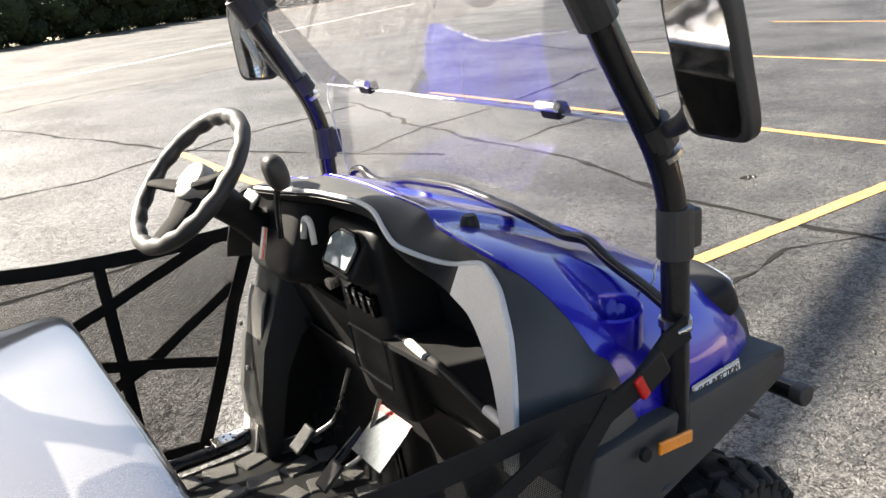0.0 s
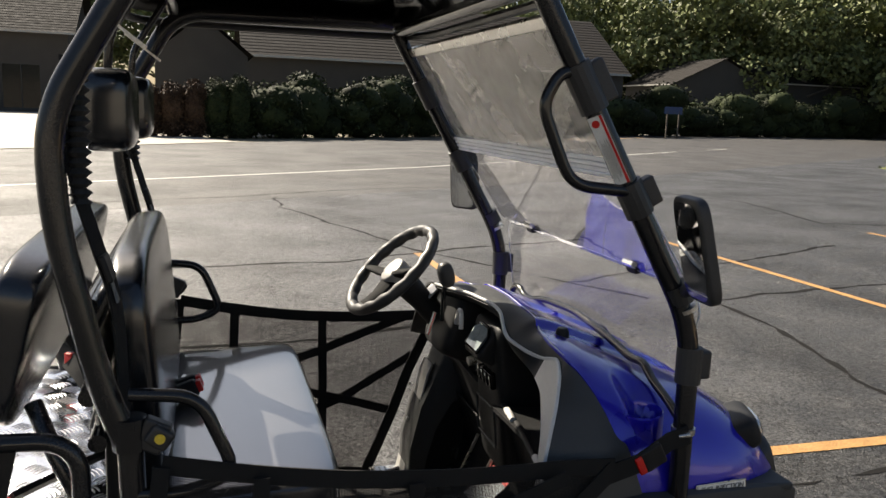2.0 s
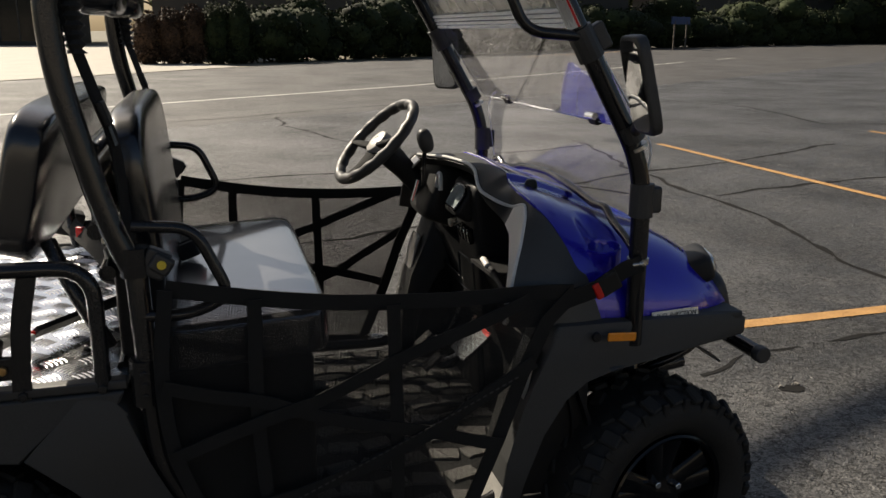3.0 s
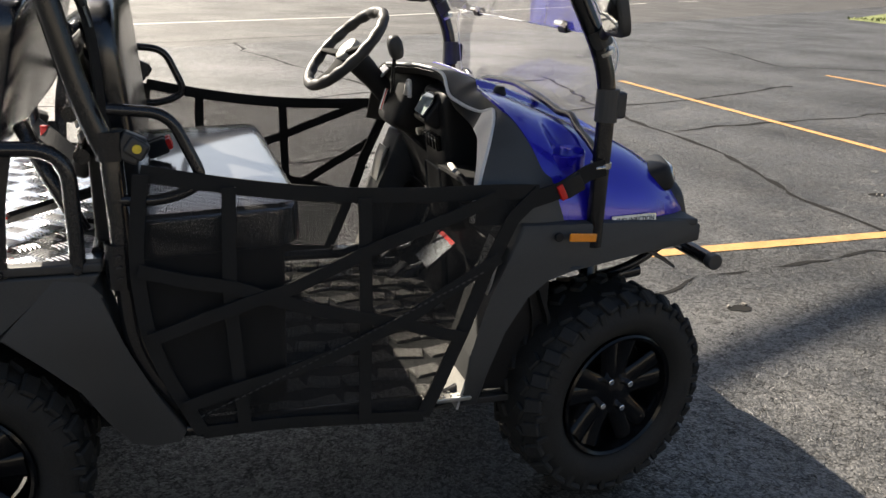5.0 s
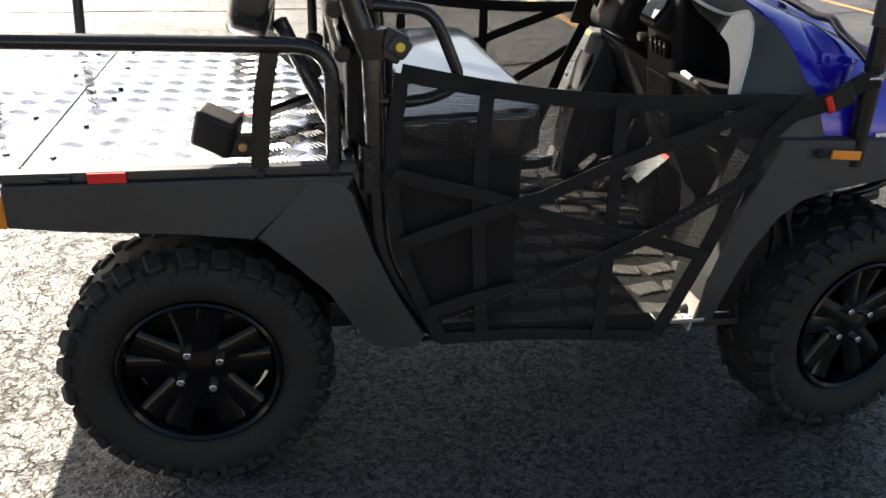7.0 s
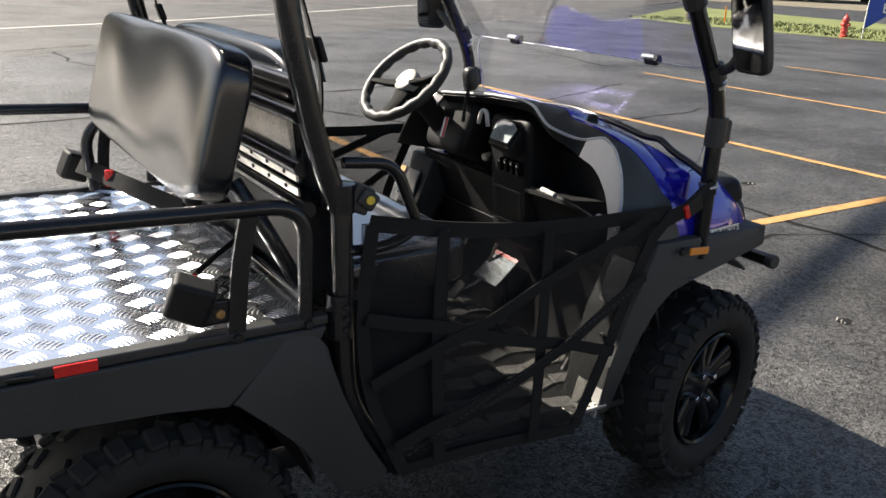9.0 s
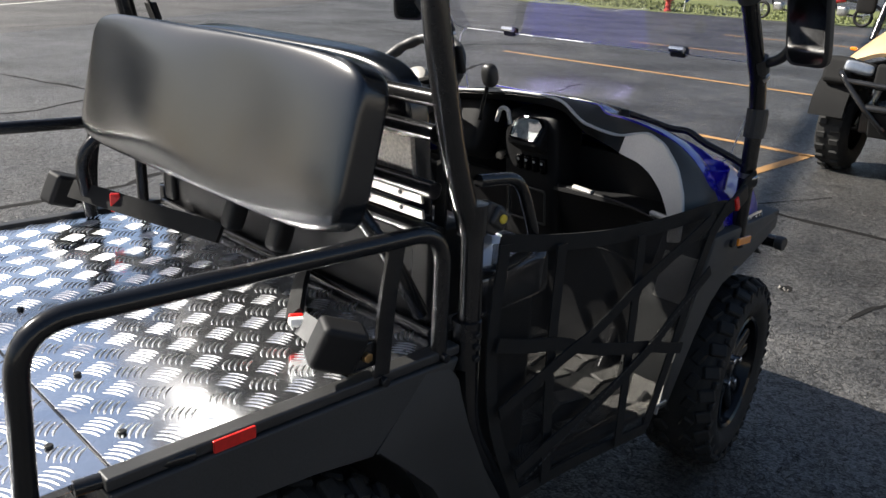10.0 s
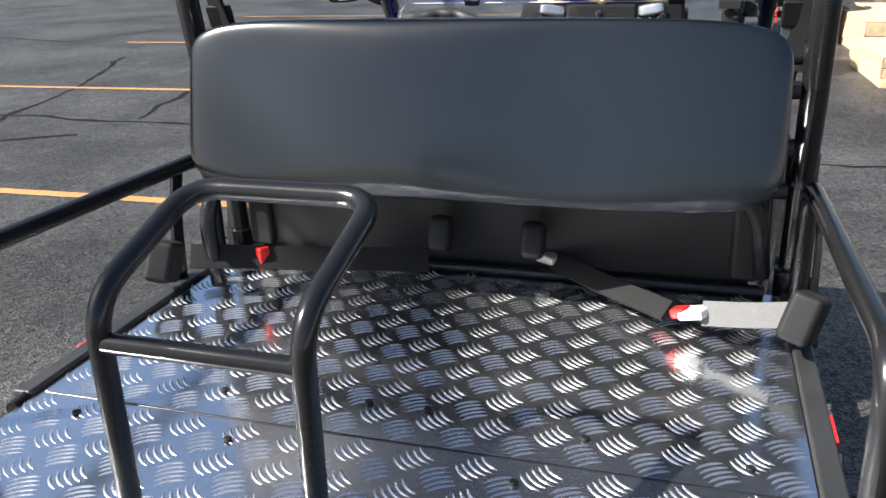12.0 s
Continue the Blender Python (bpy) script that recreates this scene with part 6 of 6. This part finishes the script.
# grass island with pole, hydrant, marker
gr = flat("grass", [(26.9, 25.6), (25.9, 21.0), (26.8, 14.0), (28.0, 6.5), (29.6, -2.0), (33.0, -16.0), (43.0, -16.0), (41.0, 18.0), (47.0, 40.5), (36.0, 32.5)], 0.02, GRASS, label="bright green grass island at the edge of the lot", thick=0.045)
tagged(gr, category="grass")
rng = np.random.RandomState(5)
n = 9000
gx, gy = rng.uniform(26.5, 34, n), rng.uniform(-6, 26, n)
keep = gx > 27.1 + np.maximum(0, (14 - gy)) * 0.16
gx, gy = gx[keep], gy[keep]
n = len(gx)
ga_, gh = rng.uniform(0, math.pi, n), rng.uniform(0.04, 0.12, n)
w = 0.05
vv = np.stack([np.stack([gx - w * np.cos(ga_), gy - w * np.sin(ga_), np.full(n, 0.015)], 1), np.stack([gx + w * np.cos(ga_), gy + w * np.sin(ga_), np.full(n, 0.015)], 1),
               np.stack([gx + 0.03, gy + 0.02, 0.02 + gh], 1)], 1).reshape(-1, 3)
me = bpy.data.meshes.new("grass_tufts")
me.from_pydata(vv.tolist(), [], np.arange(n * 3).reshape(-1, 3).tolist())
me.materials.append(GRASS)
tagged(new("grass_tufts", me), "short uneven green grass tufts", "grass", kind="stuff")
pl = thing("utility_pole", (29.6, 24.7, 0), "weathered wooden utility pole standing in the grass", "pole")
part("pole", tube([(0, 0, -0.1), (0, 0, 5), (0.05, 0, 11)], [0.2, 0.18, 0.14], 14), POLE_WOOD, pl)
part("crossarm", box((0.12, 2.4, 0.14), pose(0.12, 0, 10.2), 0.01), POLE_WOOD, pl)
for q in (-1.0, 0.0, 1.0):
    part("insulator", tube([(0.12, q, 10.27), (0.12, q, 10.45)], [0.05, 0.03], 8), CHROME, pl)
hy = thing("fire_hydrant", (27.05, 15.52, 0.02), "red fire hydrant standing in the grass", "hydrant")
part("barrel", lathe([(0.13, 0.0), (0.13, 0.06), (0.095, 0.08), (0.095, 0.52), (0.12, 0.54), (0.12, 0.58), (0.09, 0.66), (0.04, 0.72), (0.0005, 0.73)], 20, pose(0, 0, 0, 90)), HYDRANT_RED, hy)
for a in (0, 90, 180):
    part("nozzle", tube([(0, 0, 0.42), (0.16 * math.cos(radians(a + 90)), 0.16 * math.sin(radians(a + 90)), 0.42)], 0.055, 10), HYDRANT_RED, hy)
part("bonnet_nut", tube([(0, 0, 0.72), (0, 0, 0.79)], [0.03, 0.024], 6), HYDRANT_RED, hy)
part("flange", lathe([(0.095, 0.18), (0.125, 0.185), (0.125, 0.215), (0.095, 0.22)], 20, pose(0, 0, 0, 90)), HYDRANT_RED, hy)
part("hose_chain", tube([(0.10, -0.12, 0.40), (0.11, -0.13, 0.30), (0.09, -0.09, 0.26)], 0.012, 6), BLACK_TUBE, hy)

# tall banner on a white pole, beside the hydrant
bn = thing("feather_banner", (27.45, 15.09, 0), "blue feather banner with white letters on a pole", "banner")
across = Vector((0.48, -0.877, 0))
part("pole", tube([across * (0.010 * z * z) + Vector((0, 0, z)) for z in (-0.05, 0.8, 1.6, 2.4, 3.2)], [0.02, 0.019, 0.017, 0.014, 0.010], 8), WHITE_LABEL, bn, "thin white pole")
face = Vector((-0.877, -0.48, 0))


def cloth(u, v):
    z0 = 0.34 + 0.62 * u ** 1.1
    z = z0 + (3.15 - z0) * v
    return across * (0.010 * z * z + 0.02 + u * (0.80 + 0.16 * math.sin(1.7 * v)) * (1 - 0.35 * v ** 4)) + face * (0.05 * math.sin(5.5 * u + 2.2 * z) * u) + Vector((0, 0, z))


part("cloth", sheet(cloth, 16, 30, 0.004), BANNER_BLUE, bn, "rippled blue cloth")
for txt, z in (("E", 1.02), ("M", 1.46)):
    words(txt, 0.46, Matrix.Translation(across * (0.56 + 0.010 * z * z) + face * 0.06 + Vector((0, 0, z))) @ Matrix((across, Vector((0, 0, 1)), across.cross(Vector((0, 0, 1))))).transposed().to_4x4(), WHITE_LABEL, bn, "letter", "white capital letter", 0.012)
mk = thing("marker_post", (29.4, 22.6, 0), "short orange marker post in the grass", "post")
part("post", box((0.08, 0.03, 0.7), pose(0, 0, 0.34), 0.01), AMBER, mk)

# overhead cable whose shadow crosses the lot
cb = thing("overhead_cable", (-2.3, 9.32, 9.3), "thick overhead cable bundle casting a band of shade", "cable")
part("cable", tube([(-30 * 0.945, -30 * 0.33, 0.6), (-10 * 0.945, -10 * 0.33, 0.05), (0, 0, 0), (10 * 0.945, 10 * 0.33, 0.05), (32 * 0.945, 32 * 0.33, 0.5), (70 * 0.945, 70 * 0.33, 1.2)], 0.09, 10), BLACK_TUBE, cb)
for q in (-30.2, 70.2):
    part("pole", tube([(q * 0.945, q * 0.33, -9.35), (q * 0.945, q * 0.33, 1.5)], 0.16, 12), POLE_WOOD, cb)


# ---- other parked vehicles ----
def side_by_side(x, y, turn, paint, label, name_group):
    """A wide utility vehicle facing -x in its own frame: hood, bumper, winch, wheels, cage, roof."""
    u = thing("parked_utility_vehicle", (x, y, 0), label, "utility vehicle", name_group)
    u.rotation_euler.z = radians(turn)
    p = lambda n, bm, m, l="", par=None, sm=38: part(n, bm, m, par or u, l, sm)
    # nose lies at x = 0, tail at x = 2.9
    for wx in (0.42, 2.35):
        for s in (-1, 1):
            prof = [(0.17, -0.10), (0.22, -0.125), (0.28, -0.12), (0.325, -0.09), (0.335, 0.0), (0.325, 0.09), (0.28, 0.12), (0.22, 0.125), (0.17, 0.10)]
            w = p("wheel", lathe(prof, 40, pose(wx, 0.56 * s, 0.335)), RUBBER, "knobbly black tyre")
            bm = bmesh.new()
            for k in range(20):
                a = 2 * math.pi * k / 20
                for row in (-1, 1):
                    box((0.05, 0.075, 0.03), pose(wx, 0.56 * s, 0.335) @ Matrix.Rotation(-a - 0.08 * row, 4, "Y") @ Matrix.Translation((0, 0.055 * row, 0.335)), 0.006, 1, bm)
            p("tread", bm, RUBBER, "", w, 30)
            p("rim", lathe([(0.17, -0.11), (0.15, -0.09), (0.12, -0.05), (0.05, -0.04), (0.0005, -0.05)], 28, pose(wx, 0.56 * s, 0.335) @ pose(0, 0, 0, 0, 0, 0 if s < 0 else 180)), GLOSS_BLACK, "", w)
    p("chassis", box((2.5, 0.8, 0.22), pose(1.45, 0, 0.45), 0.03), BLACK_TUBE)
    # hood: two raised lobes
    def hood(u_, v_):
        xx = 0.10 + 0.82 * u_
        yy = -0.56 + 1.12 * v_
        e = abs(yy) / 0.56
        z = 0.93 + 0.22 * u_ ** 0.8 - 0.10 * e ** 4 + 0.03 * math.exp(-((abs(yy) - 0.27) / 0.12) ** 2) - 0.03 * math.exp(-(yy / 0.05) ** 2)
        return (xx + 0.05 * e ** 3, yy, z)
    p("hood", sheet(hood, 18, 30, -0.03), paint, "smooth painted hood")
    p("front_grille", box((0.10, 0.60, 0.20), pose(0.12, 0, 0.80, 0, 8, 0), 0.03), MATT_BLACK)
    p("grille_emblem", box((0.01, 0.035, 0.05), pose(0.062, 0.02, 0.83, 45, 0, 0), 0.002), CHROME)
    for s in (-1, 1):
        hl = p("headlamp", cushion((0.14, 0.26, 0.11), pose(0.13, 0.42 * s, 0.85, 10 * s, 10, 16 * s), 4, 12), DARK_IN, "angular headlamp")
        p("lens", cushion((0.10, 0.22, 0.095), pose(0.092, 0.42 * s, 0.852, 10 * s, 10, 16 * s), 4, 10), LAMP_LENS, "", hl)
        p("front_fender", sheet(lambda a, b: (0.42 + 0.42 * math.cos(math.pi * (0.05 + 0.9 * a)), s * (0.45 + 0.27 * b), 0.40 + 0.44 * math.sin(math.pi * (0.05 + 0.9 * a))), 16, 4, 0.02), MATT_BLACK)
        p("fender_flank", box((0.30, 0.24, 0.22), pose(0.20, 0.55 * s, 0.80, 0, 12, -14 * s), 0.05, 3), MATT_BLACK)
        p("rear_fender", sheet(lambda a, b: (2.35 + 0.42 * math.cos(math.pi * (0.05 + 0.9 * a)), s * (0.45 + 0.27 * b), 0.40 + 0.44 * math.sin(math.pi * (0.05 + 0.9 * a))), 16, 4, 0.02), MATT_BLACK)
        p("bumper_bar", tube(bend([(-0.05, 0.12 * s, 0.42), (-0.08, 0.30 * s, 0.60), (-0.02, 0.50 * s, 0.80), (0.20, 0.60 * s, 0.86)], 0.06), 0.024), BLACK_TUBE)
        p("suspension_arm", tube([(0.30, 0.2 * s, 0.40), (0.42, 0.52 * s, 0.33)], 0.022), BLACK_TUBE)
        p("shock_absorber", tube([(0.42, 0.45 * s, 0.36), (0.50, 0.34 * s, 0.78)], 0.035), STEEL)
        p("cage_tube", tube(bend([(0.88, 0.62 * s, 1.02), (1.35, 0.60 * s, 1.86), (2.1, 0.60 * s, 1.88), (2.25, 0.62 * s, 0.9)], 0.12), 0.028), BLACK_TUBE)
        p("side_panel", box((1.1, 0.06, 0.42), pose(1.5, 0.62 * s, 0.62), 0.03), MATT_BLACK)
        mp = p("side_mirror", cushion((0.05, 0.16, 0.20), pose(1.0, 0.76 * s, 1.32), 5, 10), MATT_BLACK, "black side mirror")
        p("mirror_arm", tube([(1.02, 0.61 * s, 1.24), (1.0, 0.70 * s, 1.30)], 0.014), BLACK_TUBE, "", mp)
        p("turn_lamp", box((0.04, 0.05, 0.03), pose(0.42, 0.60 * s, 0.97), 0.008), AMBER)
    p("bumper_bar", tube([(-0.06, -0.28, 0.58), (-0.06, 0.28, 0.58)], 0.03), BLACK_TUBE, "black front bumper bar")
    p("bumper_bar", tube([(-0.03, -0.46, 0.76), (-0.05, 0, 0.74), (-0.03, 0.46, 0.76)], 0.024), BLACK_TUBE)
    p("skid_plate", box((0.05, 0.5, 0.22), pose(0.0, 0, 0.46, 0, -20, 0), 0.02), MATT_BLACK)
    wn_ = p("winch_fairlead", box((0.03, 0.16, 0.05), pose(-0.045, 0, 0.47), 0.008), STEEL, "steel winch fairlead")
    p("winch_hook", tube(catmull([(-0.065, 0, 0.48), (-0.085, 0, 0.45), (-0.08, 0.012, 0.42), (-0.085, 0.0, 0.385)], 5), [0.016] * 10 + [0.011] * 6, 8), RED, "red winch hook", wn_)
    p("hook_strap", strap([(-0.085, 0, 0.39), (-0.085, 0.0, 0.30)], 0.022, 0.006, (0, 1, 0)), RED, "", wn_)
    pn = p("windshield", box((0.008, 1.14, 0.86), pose(1.13, 0, 1.46, 0, 29, 0), 0.002), WINDOW_GLASS, "clear windshield")
    pn.visible_shadow = False
    p("dash", box((0.3, 1.1, 0.25), pose(1.05, 0, 1.0), 0.05), MATT_BLACK)
    p("steering_wheel", tube([(1.28 + 0.09 * math.cos(a), 0.28 + 0.16 * math.sin(a), 1.18 + 0.13 * math.cos(a)) for a in (2 * math.pi * k / 24 for k in range(24))], 0.014, 8, True), MATT_BLACK)
    p("seat", cushion((0.5, 1.15, 0.16), pose(1.65, 0, 0.82), 5, 12), VINYL)
    p("backrest", cushion((0.14, 1.15, 0.6), pose(1.95, 0, 1.15, 0, -10, 0), 5, 12), VINYL)
    p("roof", cushion((0.98, 1.30, 0.09), pose(1.75, 0, 1.93), 6, 14), MATT_BLACK)
    p("cargo_box", box((0.75, 1.2, 0.32), pose(2.6, 0, 0.92), 0.03), MATT_BLACK)
    return u


side_by_side(6.08, 0.40, 2, TAN_PAINT, "tan and black utility vehicle parked facing the camera, winch hook hanging", "parked utility vehicles")
side_by_side(10.6, -1.35, -4, material("dark_green_paint", (0.02, 0.03, 0.02), 0.3, 0, 0.1, 4, 200, 0.02, coat=0.5), "dark utility vehicle parked behind the tan one", "parked utility vehicles")


def motorcycle(x, y, paint, label):
    b = thing("motorcycle", (x, y, 0), label, "motorcycle", "motorcycles at the edge of the lot")
    p = lambda n, bm, m, l="", par=None: part(n, bm, m, par or b, l)
    for wy in (-0.62, 0.62):
        w = p("wheel", tube([(0, wy + 0.26 * math.cos(a), 0.31 + 0.26 * math.sin(a)) for a in (2 * math.pi * k / 28 for k in range(28))], 0.05, 8, True), RUBBER, "black tyre")
        for k in range(6):
            a = math.pi * k / 6
            p("spoke", tube([(0, wy - 0.24 * math.cos(a), 0.31 - 0.24 * math.sin(a)), (0, wy + 0.24 * math.cos(a), 0.31 + 0.24 * math.sin(a))], 0.008, 5), STEEL, "", w)
    p("frame", tube(bend([(0, -0.62, 0.31), (0, -0.1, 0.36), (0, 0.2, 0.42), (0, 0.38, 0.9)], 0.08), 0.03, 8), BLACK_TUBE)
    p("engine", cushion((0.26, 0.36, 0.30), pose(0, 0.02, 0.45), 4, 8), STEEL)
    p("fuel_tank", cushion((0.24, 0.46, 0.22), pose(0, 0.16, 0.80, -10), 3, 10), paint)
    p("seat", cushion((0.22, 0.6, 0.11), pose(0, -0.32, 0.78, 6), 4, 8), VINYL)
    p("tail_fairing", cushion((0.18, 0.4, 0.12), pose(0, -0.62, 0.80, 14), 3, 8), paint)
    p("fork", tube([(0, 0.62, 0.31), (0, 0.40, 0.98)], 0.035, 8), CHROME)
    p("handlebar", tube(bend([(-0.36, 0.30, 1.06), (-0.12, 0.40, 1.0), (0.12, 0.40, 1.0), (0.36, 0.30, 1.06)], 0.06), 0.014, 8), BLACK_TUBE)
    p("headlamp", cushion((0.18, 0.14, 0.18), pose(0, 0.50, 0.90), 2.5, 10), LAMP_LENS)
    p("exhaust", tube([(0.12, 0.1, 0.35), (0.14, -0.3, 0.30), (0.14, -0.75, 0.40)], 0.04, 8), CHROME)


RED_PAINT = material("red_paint", (0.35, 0.02, 0.02), 0.25, 0, 0.1, 4, 100, 0.02, coat=0.6)
for k, (bx, by) in enumerate(((27.6, 11.6), (27.4, 9.4), (27.6, 7.2), (27.4, 5.0))):
    motorcycle(bx, by, RED_PAINT if k % 2 else BLACK_PLASTIC, "dark red motorcycle parked along the grass" if k % 2 else "black motorcycle parked along the grass")


# ---- flat wooden crates ----
def crate(x, y, w, d, h, turn):
    c = thing("crate", (x, y, 0), "flat pale wooden shipping crate lying on the asphalt", "crate", "crates on the asphalt")
    c.rotation_euler.z = radians(turn)
    for k in range(3):
        part("bearer", box((w, 0.09, 0.09), pose(0, (k - 1) * (d / 2 - 0.06), 0.046), 0.004, 1), WOOD, c, "", 0)
    n = max(3, int(d / 0.16))
    for k in range(n):
        part("top_board", box((w + random.uniform(-0.01, 0.02), d / n - 0.012, 0.022), pose(0, -d / 2 + d / n * (k + 0.5), h - 0.011), 0.003, 1), WOOD, c, "", 0)
    for s in (-1, 1):
        for k in range(2):
            hh = (h - 0.115) / 2
            part("side_board", box((w, 0.02, hh - 0.008), pose(0, s * (d / 2 - 0.012), 0.092 + hh * (k + 0.5)), 0.003, 1), WOOD, c, "", 0)
            part("end_board", box((0.02, d - 0.05, hh - 0.008), pose(s * (w / 2 - 0.012), 0, 0.092 + hh * (k + 0.5)), 0.003, 1), WOOD, c, "", 0)


for cx, cy, cw, cd, ch in ((8.3, -3.15, 1.5, 2.2, 0.30), (10.3, -3.3, 1.5, 2.2, 0.42), (12.6, -3.45, 1.6, 2.2, 0.36), (15.2, -3.6, 1.6, 2.2, 0.45)):
    crate(cx, cy, cw, cd, ch, 2)

# plain building that closes the lot behind
wb = thing("dealer_building", (0, -24.0, 0), "plain pale commercial building behind the lot", "building")
part("wall", box((90, 0.3, 5.0), pose(0, 0, 2.5), 0.02, 1), WALL_PLAIN, wb, "", 0)
part("roof", box((92, 8.0, 0.4), pose(0, -3.4, 5.2), 0.05, 1), GREY_PANEL, wb, "", 0)
